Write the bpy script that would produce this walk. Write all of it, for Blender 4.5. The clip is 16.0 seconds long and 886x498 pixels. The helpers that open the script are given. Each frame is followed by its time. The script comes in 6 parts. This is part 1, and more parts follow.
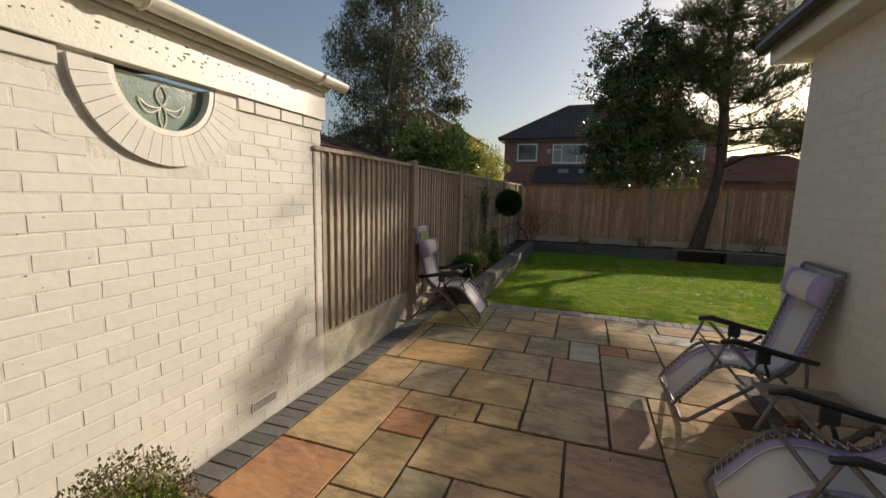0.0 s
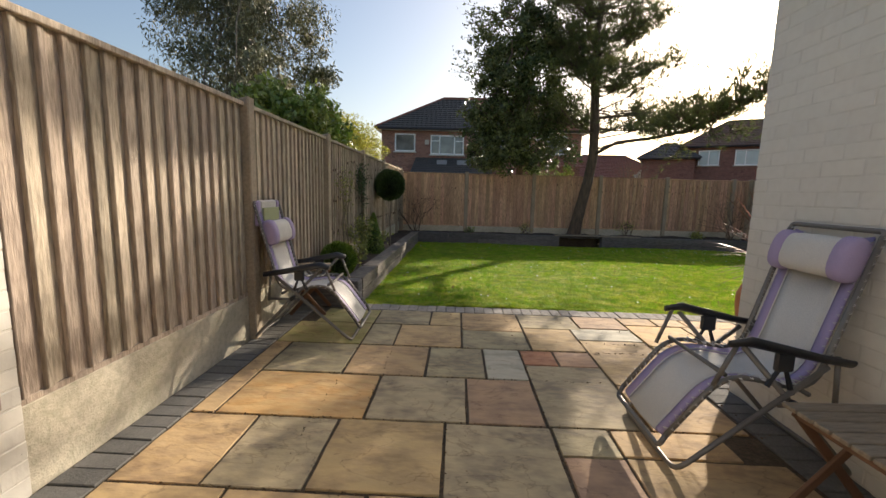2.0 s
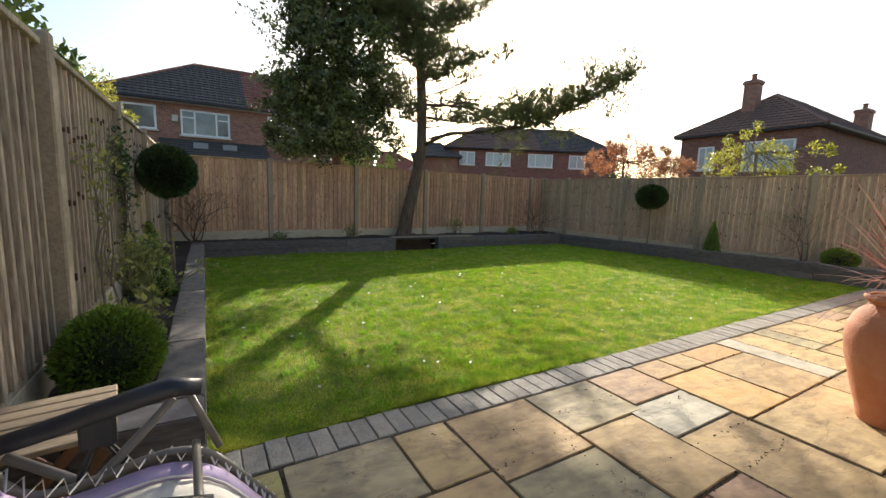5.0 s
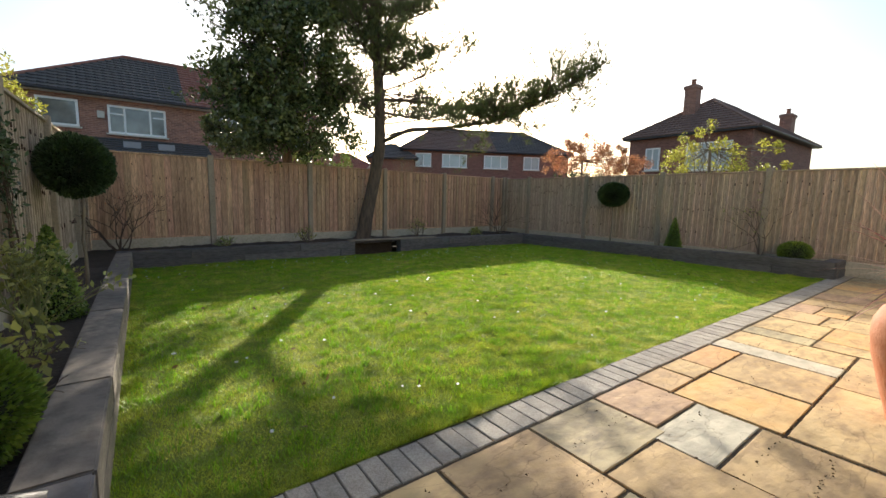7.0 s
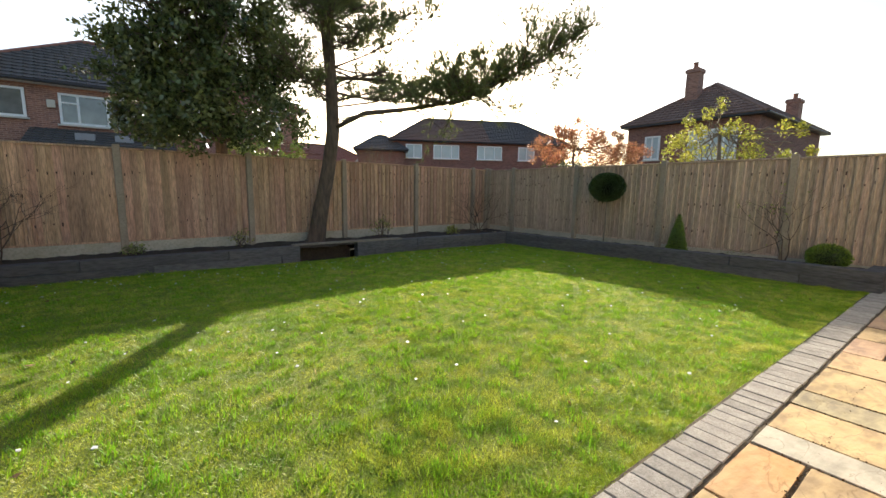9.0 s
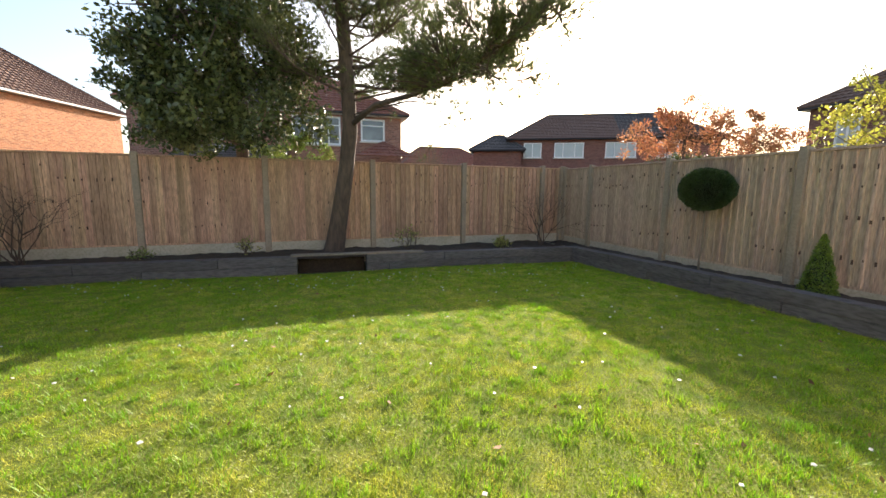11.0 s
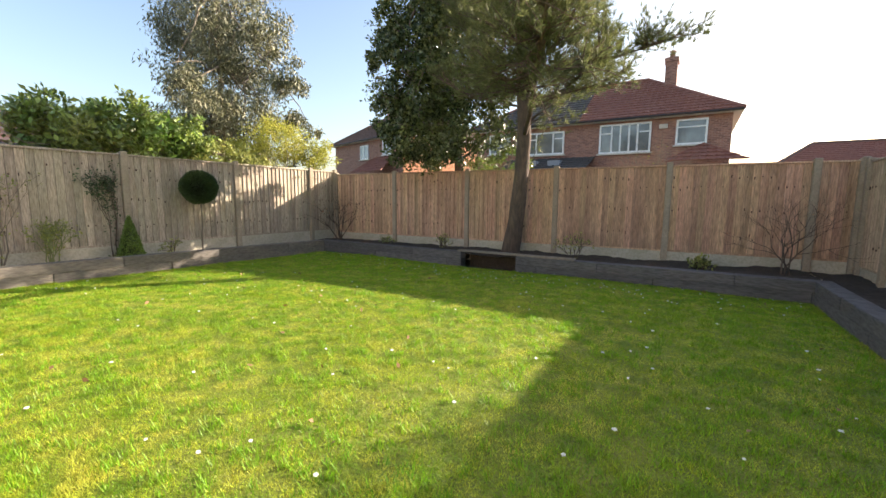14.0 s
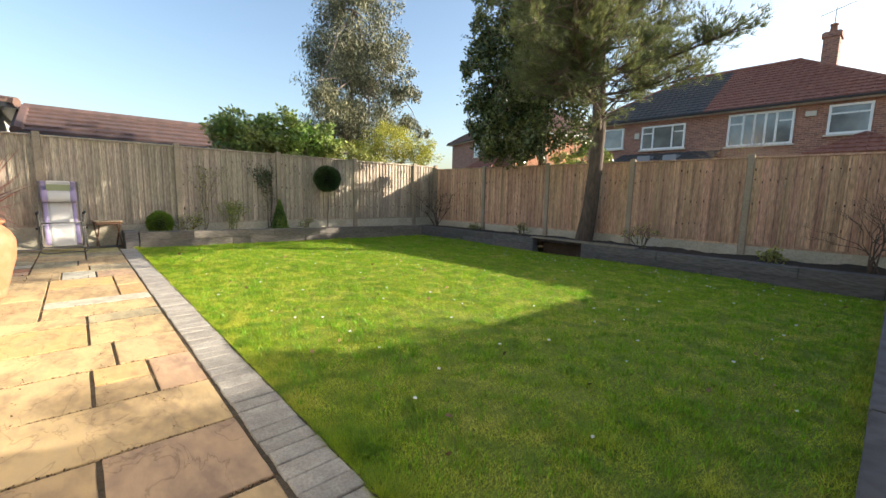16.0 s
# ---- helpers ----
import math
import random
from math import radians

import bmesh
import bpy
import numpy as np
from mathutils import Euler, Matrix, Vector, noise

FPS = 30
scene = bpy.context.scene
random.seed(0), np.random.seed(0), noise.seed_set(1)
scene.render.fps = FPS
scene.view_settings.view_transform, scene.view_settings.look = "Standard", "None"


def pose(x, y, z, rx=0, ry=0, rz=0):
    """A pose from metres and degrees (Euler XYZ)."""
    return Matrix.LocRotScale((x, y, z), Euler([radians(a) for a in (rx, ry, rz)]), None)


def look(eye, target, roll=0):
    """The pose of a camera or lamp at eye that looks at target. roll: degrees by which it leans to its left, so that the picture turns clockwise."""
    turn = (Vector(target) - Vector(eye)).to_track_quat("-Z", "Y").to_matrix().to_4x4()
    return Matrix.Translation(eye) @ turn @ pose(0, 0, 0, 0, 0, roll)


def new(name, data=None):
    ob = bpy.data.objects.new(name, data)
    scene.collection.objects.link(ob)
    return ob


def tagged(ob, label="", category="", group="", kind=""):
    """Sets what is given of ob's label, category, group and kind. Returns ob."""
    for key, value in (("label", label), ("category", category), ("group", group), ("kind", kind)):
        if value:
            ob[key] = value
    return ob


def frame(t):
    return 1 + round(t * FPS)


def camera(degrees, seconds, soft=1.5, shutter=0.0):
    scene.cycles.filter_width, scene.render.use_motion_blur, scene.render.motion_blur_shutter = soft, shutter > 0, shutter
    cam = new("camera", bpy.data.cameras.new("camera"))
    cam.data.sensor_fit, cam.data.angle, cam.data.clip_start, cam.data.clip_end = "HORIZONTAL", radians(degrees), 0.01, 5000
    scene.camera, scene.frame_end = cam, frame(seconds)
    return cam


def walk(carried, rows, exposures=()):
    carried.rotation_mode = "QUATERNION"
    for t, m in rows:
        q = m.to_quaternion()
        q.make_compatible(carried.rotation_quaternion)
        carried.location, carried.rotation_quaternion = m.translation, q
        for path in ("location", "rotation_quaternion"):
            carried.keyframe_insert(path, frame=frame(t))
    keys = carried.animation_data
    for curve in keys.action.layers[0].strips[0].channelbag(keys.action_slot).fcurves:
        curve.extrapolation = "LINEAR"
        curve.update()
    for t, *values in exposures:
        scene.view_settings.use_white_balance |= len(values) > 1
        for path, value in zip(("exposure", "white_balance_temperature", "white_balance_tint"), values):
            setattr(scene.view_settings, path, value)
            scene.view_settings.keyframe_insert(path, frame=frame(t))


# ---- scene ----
cam = camera(94.8, 16.0)
PATH = [
    (0, (0.595, 1.082, 1.534), (-0.043, 2.958, 1.263), 1.3),
    (0.5, (0.56, 1.307, 1.389), (-0.237, 3.121, 1.116), 1.1),
    (1, (0.51, 1.66, 1.258), (-0.252, 3.489, 0.983), 0.9),
    (1.5, (0.424, 2.0, 1.226), (-0.013, 3.932, 0.952), 1.4),
    (2, (0.321, 2.376, 1.223), (0.256, 4.356, 0.95), 1.5),
    (2.5, (0.183, 2.779, 1.218), (0.445, 4.743, 0.941), 1.7),
    (3, (-0.02, 3.186, 1.207), (0.513, 5.095, 0.933), 2.1),
    (3.4, (-0.229, 3.527, 1.187), (0.48, 5.364, 0.836), 0.2),
    (3.5, (-0.276, 3.61, 1.185), (0.438, 5.459, 0.916), 2.2),
    (4, (-0.458, 4.002, 1.188), (0.378, 5.799, 0.92), 2.3),
    (4.5, (-0.603, 4.379, 1.225), (0.321, 6.133, 0.955), 2.0),
    (5, (-0.673, 4.729, 1.202), (0.332, 6.438, 0.935), 2.0),
    (5.2, (-0.676, 4.85, 1.19), (0.358, 6.542, 0.926), 1.8),
    (7.5, (-0.408, 5.296, 1.124), (0.785, 6.881, 0.873), 1.3),
    (8, (-0.134, 5.479, 1.151), (1.063, 7.06, 0.892), 1.2),
    (8.5, (0.274, 5.679, 1.179), (1.464, 7.263, 0.9), 1.0),
    (8.7, (0.473, 5.768, 1.186), (1.663, 7.35, 0.903), 0.9),
    (11, (3.314, 6.305, 1.262), (3.909, 8.193, 0.976), 0.6),
    (12, (4.504, 6.421, 1.213), (4.356, 8.398, 0.947), -0.0),
    (12.5, (5.066, 6.444, 1.17), (4.627, 8.38, 0.926), 0.3),
    (13, (5.682, 6.444, 1.179), (5.013, 8.312, 0.93), 0.1),
    (13.5, (6.259, 6.417, 1.175), (5.393, 8.203, 0.935), 0.3),
    (14, (6.758, 6.361, 1.175), (5.719, 8.053, 0.931), 0.5),
    (14.5, (7.259, 6.244, 1.148), (6.054, 7.82, 0.896), 0.8),
    (15, (7.682, 6.136, 1.113), (6.349, 7.605, 0.858), 1.2),
    (15.5, (8.008, 6.042, 1.084), (6.579, 7.417, 0.83), 1.3),
    (16, (8.111, 5.988, 1.044), (6.636, 7.312, 0.779), 1.3),
]
EXPOSURES = [(0, -0.2, 6750, 13), (1.5, 0.22, 6750, 13), (2.5, 0.8, 6750, 13), (3.5, 0.95, 6650, 12), (5, 0.88, 6500, 10), (8.5, 0.98, 6500, 10), (11, 1.35, 6750, 14), (12.5, 1.45, 6900, 16),
             (14, 1.5, 6800, 14), (16, 1.25, 6500, 10)]
walk(cam, [(t, look(eye, target, roll)) for t, eye, target, roll in PATH], EXPOSURES)

# ---- world and sun ----
SUN_AZ, SUN_EL = 54.0, 20.0
world = bpy.data.worlds.new("sky")
scene.world = world
world.use_nodes = True
wn = world.node_tree
sky = wn.nodes.new("ShaderNodeTexSky")
sky.sky_type, sky.sun_disc = "NISHITA", False
sky.sun_elevation, sky.sun_rotation = radians(SUN_EL), radians(90 - SUN_AZ)
sky.air_density, sky.dust_density, sky.ozone_density = 1.1, 2.2, 1.5
wn.links.new(sky.outputs[0], wn.nodes["Background"].inputs[0])
wn.nodes["Background"].inputs[1].default_value = 0.125
sun = new("sun", bpy.data.lights.new("sun", "SUN"))
sun.data.energy, sun.data.angle, sun.data.color = 5.0, radians(0.6), (1.0, 0.9, 0.76)
sun.matrix_world = look((0, 0, 0), (-math.cos(radians(SUN_AZ)) * math.cos(radians(SUN_EL)), -math.sin(radians(SUN_AZ)) * math.cos(radians(SUN_EL)), -math.sin(radians(SUN_EL))))


# ---- materials ----
def material(name, colour, rough=0.7, metal=0.0, other=None, scale=4.0, amount=0.5, fine=None, fine_scale=60.0, fine_amount=0.3,
             bump=0.0, bump_scale=80.0, stretch=(1, 1, 1), each=0.0, hue_each=0.0, transmission=0.0, island=False, spec=0.5, contrast=0.2, translucent=0.0):
    """A surface with a base colour, large stains (other), fine grain (fine), relief, and a shade that varies from piece to piece."""
    m = bpy.data.materials.new(name)
    m.use_nodes = True
    t, n, l = m.node_tree, m.node_tree.nodes, m.node_tree.links
    b = n["Principled BSDF"]
    b.inputs["Roughness"].default_value, b.inputs["Metallic"].default_value = rough, metal
    b.inputs["Transmission Weight"].default_value = transmission
    b.inputs["Specular IOR Level"].default_value = spec
    co, mp = n.new("ShaderNodeTexCoord"), n.new("ShaderNodeMapping")
    l.new(co.outputs["Object"], mp.inputs[0])
    mp.inputs["Scale"].default_value = stretch
    if each or hue_each:
        info = n.new("ShaderNodeObjectInfo")
        shift = n.new("ShaderNodeVectorMath")
        shift.operation = "MULTIPLY_ADD"
        l.new(info.outputs["Random"], shift.inputs[0])
        shift.inputs[1].default_value = (37, 23, 11)
        l.new(co.outputs["Object"], shift.inputs[2])
        l.new(shift.outputs[0], mp.inputs[0])
    out = None

    def mix(a, colour_b, s, fac, low, high):
        tex, ramp, mx = n.new("ShaderNodeTexNoise"), n.new("ShaderNodeMapRange"), n.new("ShaderNodeMix")
        tex.inputs["Scale"].default_value, tex.inputs["Detail"].default_value = s, 6
        l.new(mp.outputs[0], tex.inputs["Vector"])
        l.new(tex.outputs[0], ramp.inputs[0])
        ramp.inputs[1].default_value, ramp.inputs[2].default_value = low, high
        ramp.inputs[4].default_value = fac
        mx.data_type = "RGBA"
        l.new(ramp.outputs[0], mx.inputs[0])
        if a is None:
            mx.inputs[6].default_value = (*colour, 1)
        else:
            l.new(a, mx.inputs[6])
        mx.inputs[7].default_value = (*colour_b, 1)
        return mx.outputs[2]
    if other:
        out = mix(out, other, scale, amount, 0.5 - contrast, 0.5 + contrast)
    if fine:
        out = mix(out, fine, fine_scale, fine_amount, 0.4, 0.65)
    if out is None:
        out = mix(out, [c * 0.86 for c in colour], scale, amount, 0.35, 0.65)
    if each or hue_each or island:
        hs = n.new("ShaderNodeHueSaturation")
        l.new(out, hs.inputs["Color"])
        src = n.new("ShaderNodeNewGeometry").outputs["Random Per Island"] if island else info.outputs["Random"]
        r1 = n.new("ShaderNodeMapRange")
        l.new(src, r1.inputs[0])
        r1.inputs[3].default_value, r1.inputs[4].default_value = 1 - (each or 0.3), 1 + (each or 0.3)
        l.new(r1.outputs[0], hs.inputs["Value"])
        if hue_each:
            w = n.new("ShaderNodeTexWhiteNoise")
            w.noise_dimensions = "1D"
            l.new(src, w.inputs["W"])
            r2 = n.new("ShaderNodeMapRange")
            l.new(w.outputs[0], r2.inputs[0])
            r2.inputs[3].default_value, r2.inputs[4].default_value = 0.5 - hue_each, 0.5 + hue_each
            l.new(r2.outputs[0], hs.inputs["Hue"])
        out = hs.outputs[0]
    l.new(out, b.inputs["Base Color"])
    if bump:
        tex, bm_ = n.new("ShaderNodeTexNoise"), n.new("ShaderNodeBump")
        tex.inputs["Scale"].default_value, tex.inputs["Detail"].default_value = bump_scale, 5
        l.new(mp.outputs[0], tex.inputs["Vector"])
        l.new(tex.outputs[0], bm_.inputs["Height"])
        bm_.inputs["Strength"].default_value, bm_.inputs["Distance"].default_value = bump, 0.01
        l.new(bm_.outputs[0], b.inputs["Normal"])
    if translucent:
        tr, ms = n.new("ShaderNodeBsdfTranslucent"), n.new("ShaderNodeMixShader")
        l.new(out, tr.inputs[0])
        ms.inputs[0].default_value = translucent
        l.new(b.outputs[0], ms.inputs[1])
        l.new(tr.outputs[0], ms.inputs[2])
        l.new(ms.outputs[0], n["Material Output"].inputs[0])
    return m


M_WHITE = material("white_masonry_paint", (0.71, 0.68, 0.605), 0.6, other=(0.68, 0.64, 0.55), scale=2.5, amount=0.5, fine=(0.5, 0.46, 0.38), fine_scale=22, fine_amount=0.14, bump=0.16, bump_scale=22, each=0.03)
M_JOINT_W = material("painted_mortar", (0.70, 0.67, 0.595), 0.65, other=(0.62, 0.58, 0.5), scale=3, amount=0.7, fine=(0.42, 0.38, 0.3), fine_scale=14, fine_amount=0.25, bump=0.5, bump_scale=40)
M_TRIM = material("cream_trim_paint", (0.8, 0.77, 0.66), 0.4, other=(0.7, 0.66, 0.55), scale=5, amount=0.4, fine=(0.3, 0.27, 0.2), fine_scale=30, fine_amount=0.12, bump=0.15)
M_FLAKE = material("bare_fascia_wood", (0.24, 0.19, 0.13), 0.9)
M_BOARD = material("weathered_softwood", (0.6, 0.5, 0.38), 0.85, other=(0.38, 0.31, 0.235), scale=1.9, amount=0.85, fine=(0.13, 0.1, 0.07), fine_scale=14, fine_amount=0.5, stretch=(6, 6, 0.7), bump=0.5, bump_scale=30, each=0.2, hue_each=0.012)
M_BOARD_B = material("brown_softwood", (0.74, 0.48, 0.31), 0.85, other=(0.425, 0.260, 0.159), scale=1.7, amount=0.85, fine=(0.142, 0.088, 0.059), fine_scale=12, fine_amount=0.5, stretch=(6, 6, 0.7), bump=0.5, bump_scale=30, each=0.2, hue_each=0.012)
M_BOARD_R = material("greyed_softwood", (0.6, 0.45, 0.32), 0.85, other=(0.4, 0.3, 0.21), scale=1.3, amount=0.7, fine=(0.14, 0.1, 0.075), fine_scale=12, fine_amount=0.45, stretch=(6, 6, 0.7), bump=0.5, bump_scale=30, each=0.16, hue_each=0.01)
M_CONC = material("weathered_concrete", (0.47, 0.41, 0.32), 0.9, other=(0.31, 0.265, 0.2), scale=2.5, amount=0.7, fine=(0.18, 0.16, 0.11), fine_scale=45, fine_amount=0.4, bump=0.4, bump_scale=90)
M_POST = material("stained_concrete_post", (0.43, 0.35, 0.255), 0.9, other=(0.28, 0.23, 0.165), scale=2.5, amount=0.7, fine=(0.17, 0.14, 0.1), fine_scale=45, fine_amount=0.4, bump=0.4, bump_scale=90)
M_GRAVEL_B = material("pale_gravel_board", (0.62, 0.56, 0.44), 0.9, other=(0.42, 0.38, 0.27), scale=2.2, amount=0.7, fine=(0.22, 0.21, 0.13), fine_scale=30, fine_amount=0.35, bump=0.4, bump_scale=90)
M_SLEEPER = material("grey_stained_sleeper", (0.16, 0.15, 0.15), 0.8, other=(0.1, 0.095, 0.1), scale=2, amount=0.7, fine=(0.05, 0.045, 0.04), fine_scale=10, fine_amount=0.6, stretch=(1, 1, 5), bump=0.5, bump_scale=25, each=0.15)
M_SLEEPER_TOP = material("weathered_sleeper_top", (0.3, 0.25, 0.19), 0.85, other=(0.18, 0.15, 0.115), scale=4, amount=0.7, fine=(0.1, 0.08, 0.06), fine_scale=18, fine_amount=0.5, stretch=(5, 0.8, 1), bump=0.5, bump_scale=25, each=0.15)
M_SOIL = material("dark_bed_soil", (0.055, 0.038, 0.026), 0.95, other=(0.09, 0.065, 0.045), scale=12, amount=0.6, fine=(0.02, 0.015, 0.01), fine_scale=60, fine_amount=0.6, bump=1.0, bump_scale=40)
M_LAWN_EARTH = material("lawn_thatch", (0.17, 0.24, 0.02), 0.95, other=(0.36, 0.32, 0.07), scale=1.8, amount=0.6, fine=(0.06, 0.07, 0.02), fine_scale=50, fine_amount=0.5, bump=0.8, bump_scale=60)
M_EARTH = material("rough_ground", (0.09, 0.1, 0.05), 0.95, other=(0.13, 0.11, 0.07), scale=0.4, amount=0.6)
M_KERB = material("grey_block_paver", (0.43, 0.395, 0.34), 0.9, other=(0.19, 0.17, 0.15), scale=14, amount=0.5, fine=(0.1, 0.09, 0.07), fine_scale=90, fine_amount=0.35, bump=0.5, bump_scale=150, each=0.13)
M_EDGE = material("dark_edging_brick", (0.19, 0.18, 0.165), 0.9, other=(0.12, 0.125, 0.11), scale=14, amount=0.5, fine=(0.07, 0.07, 0.06), fine_scale=90, fine_amount=0.35, bump=0.5, bump_scale=150, each=0.14)
M_GROUT = material("mossy_joint_sand", (0.085, 0.06, 0.038), 0.95, other=(0.19, 0.14, 0.09), scale=20, amount=0.6, fine=(0.03, 0.035, 0.015), fine_scale=70, fine_amount=0.5, bump=0.8, bump_scale=90)


def veined(m, strength=0.45, scale=2.6, width=0.01):
    """Adds thin dark contour lines, like the broken layers of riven stone, to a material's colour."""
    t, n, l = m.node_tree, m.node_tree.nodes, m.node_tree.links
    b = n["Principled BSDF"]
    src = b.inputs["Base Color"].links[0].from_socket
    vec = n["Mapping"].outputs[0]
    tex, su, ab, mr, mx = [n.new(k) for k in ("ShaderNodeTexNoise", "ShaderNodeMath", "ShaderNodeMath", "ShaderNodeMapRange", "ShaderNodeMix")]
    tex.inputs["Scale"].default_value, tex.inputs["Detail"].default_value, tex.inputs["Distortion"].default_value = scale, 5, 0.6
    l.new(vec, tex.inputs["Vector"])
    su.operation, ab.operation = "SUBTRACT", "ABSOLUTE"
    su.inputs[1].default_value = 0.53
    l.new(tex.outputs[0], su.inputs[0])
    l.new(su.outputs[0], ab.inputs[0])
    l.new(ab.outputs[0], mr.inputs[0])
    mr.inputs[1].default_value, mr.inputs[2].default_value, mr.inputs[3].default_value, mr.inputs[4].default_value = 0.0, width, strength, 0.0
    mx.data_type = "RGBA"
    mx.blend_type = "MULTIPLY"
    l.new(mr.outputs[0], mx.inputs[0])
    l.new(src, mx.inputs[6])
    mx.inputs[7].default_value = (0.35, 0.3, 0.25, 1)
    l.new(mx.outputs[2], b.inputs["Base Color"])
    return m


def stone(name, colour, other, vein):
    return veined(material(name, colour, 0.82, other=other, scale=3.2, amount=1.0, fine=vein, fine_scale=11, fine_amount=0.6, bump=1.0, bump_scale=7, each=0.1, stretch=(1, 1.8, 1), hue_each=0.006, contrast=0.1))


STONES = {
    "b": stone("buff_sandstone", (0.52, 0.37, 0.19), (0.34, 0.235, 0.125), (0.6, 0.42, 0.2)),
    "o": stone("orange_sandstone", (0.62, 0.36, 0.135), (0.5, 0.31, 0.14), (0.62, 0.43, 0.2)),
    "g": stone("grey_green_sandstone", (0.41, 0.34, 0.205), (0.25, 0.205, 0.135), (0.52, 0.42, 0.24)),
    "p": stone("pinkish_brown_sandstone", (0.44, 0.29, 0.175), (0.31, 0.205, 0.135), (0.52, 0.35, 0.2)),
    "t": stone("terracotta_sandstone", (0.5, 0.24, 0.115), (0.36, 0.17, 0.09), (0.55, 0.31, 0.16)),
    "y": stone("mossy_yellow_sandstone", (0.48, 0.39, 0.19), (0.3, 0.26, 0.1), (0.36, 0.36, 0.12)),
    "w": stone("pale_grey_sandstone", (0.5, 0.46, 0.35), (0.37, 0.34, 0.26), (0.58, 0.52, 0.4)),
}
STONE_WORDS = {"y": "yellow-green algae stained sandstone slab", "b": "buff riven sandstone slab", "o": "orange riven sandstone slab", "g": "grey-green riven sandstone slab", "p": "pinkish brown sandstone slab",
               "t": "terracotta red sandstone slab", "w": "pale grey sandstone slab"}


# ---- mesh helpers ----
def part(name, bm, mat, parent=None, label="", smooth=False):
    """Links a bmesh as one mesh object under a thing or a part."""
    me = bpy.data.meshes.new(name)
    bm.to_mesh(me)
    bm.free()
    me.materials.append(mat)
    if smooth:
        me.shade_smooth()
    ob = new(name, me)
    ob.parent = parent
    return tagged(ob, label)


def share(name, me, m, parent=None, label=""):
    ob = new(name, me)
    ob.parent, ob.matrix_basis = parent, m
    return tagged(ob, label)


def empty(name, m=None):
    ob = new(name)
    if m is not None:
        ob.matrix_basis = m
    return ob


def raw(name, verts, faces, mat, parent=None, smooth=False):
    """A mesh from arrays; faces is an array of equal-sided faces."""
    verts, faces = np.asarray(verts, dtype=np.float32), np.asarray(faces, dtype=np.int32)
    me = bpy.data.meshes.new(name)
    k = faces.shape[1]
    me.vertices.add(len(verts))
    me.vertices.foreach_set("co", verts.ravel())
    me.loops.add(faces.size)
    me.loops.foreach_set("vertex_index", faces.ravel())
    me.polygons.add(len(faces))
    me.polygons.foreach_set("loop_start", np.arange(0, faces.size, k, dtype=np.int32))
    me.update(calc_edges=True)
    me.validate()
    me.materials.append(mat)
    if smooth:
        me.shade_smooth()
    ob = new(name, me)
    ob.parent = parent
    return ob


def box(bm, x0, y0, z0, x1, y1, z1, bevel=0.0, m=None):
    made = bmesh.ops.create_cube(bm, size=1)["verts"]
    bmesh.ops.scale(bm, vec=(abs(x1 - x0), abs(y1 - y0), abs(z1 - z0)), verts=made)
    bmesh.ops.translate(bm, vec=((x0 + x1) / 2, (y0 + y1) / 2, (z0 + z1) / 2), verts=made)
    if bevel:
        edges = {e for v in made for e in v.link_edges}
        made = [v for v in bmesh.ops.bevel(bm, geom=list(edges), offset=bevel, segments=1, affect="EDGES")["verts"]]
    if m is not None:
        bmesh.ops.transform(bm, matrix=m, verts=list({v for v in made}))
    return bm


def a_box(x0, y0, z0, x1, y1, z1, bevel=0.0):
    return box(bmesh.new(), x0, y0, z0, x1, y1, z1, bevel)


def tube(bm, points, radius, sides=8, closed=False, flat=1.0):
    """A bent tube through the points; radius may be a number or one for each point."""
    pts = [Vector(p) for p in points]
    n = len(pts)
    rad = radius if isinstance(radius, (list, tuple)) else [radius] * n
    rings, side = [], None
    for i, p in enumerate(pts):
        a = pts[i - 1] if i or closed else p
        b = pts[(i + 1) % n] if i < n - 1 or closed else p
        d = (b - a).normalized()
        if side is None:
            side = d.orthogonal().normalized()
        side = (side - d * side.dot(d)).normalized()
        up = d.cross(side)
        rings.append([bm.verts.new(p + (side * math.cos(2 * math.pi * k / sides) + up * flat * math.sin(2 * math.pi * k / sides)) * rad[i]) for k in range(sides)])
    for i in range(n if closed else n - 1):
        r, s = rings[i], rings[(i + 1) % n]
        for k in range(sides):
            bm.faces.new((r[k], r[(k + 1) % sides], s[(k + 1) % sides], s[k]))
    if not closed:
        bm.faces.new(rings[0][::-1])
        bm.faces.new(rings[-1])
    return bm


def rounded(points, r=0.05, steps=4):
    """The polyline with its corners rounded."""
    pts = [Vector(p) for p in points]
    out = [pts[0]]
    for i in range(1, len(pts) - 1):
        a, b, c = pts[i - 1], pts[i], pts[i + 1]
        q = min(r, (a - b).length * 0.45, (c - b).length * 0.45)
        s, e = b + (a - b).normalized() * q, b + (c - b).normalized() * q
        for k in range(steps + 1):
            t = k / steps
            out.append(s * (1 - t) ** 2 + b * 2 * t * (1 - t) + e * t * t)
    return out + [pts[-1]]


def lathe(bm, profile, sides=32, cap=True):
    rings = [[bm.verts.new((r * math.cos(2 * math.pi * k / sides), r * math.sin(2 * math.pi * k / sides), z)) for k in range(sides)] for r, z in profile]
    for r, s in zip(rings, rings[1:]):
        for k in range(sides):
            bm.faces.new((r[k], r[(k + 1) % sides], s[(k + 1) % sides], s[k]))
    if cap:
        bm.faces.new(rings[0][::-1])
        bm.faces.new(rings[-1])
    return bm


def structure(ob, category, label=""):
    return tagged(ob, label, category, kind="structure")


rng = np.random.default_rng(7)


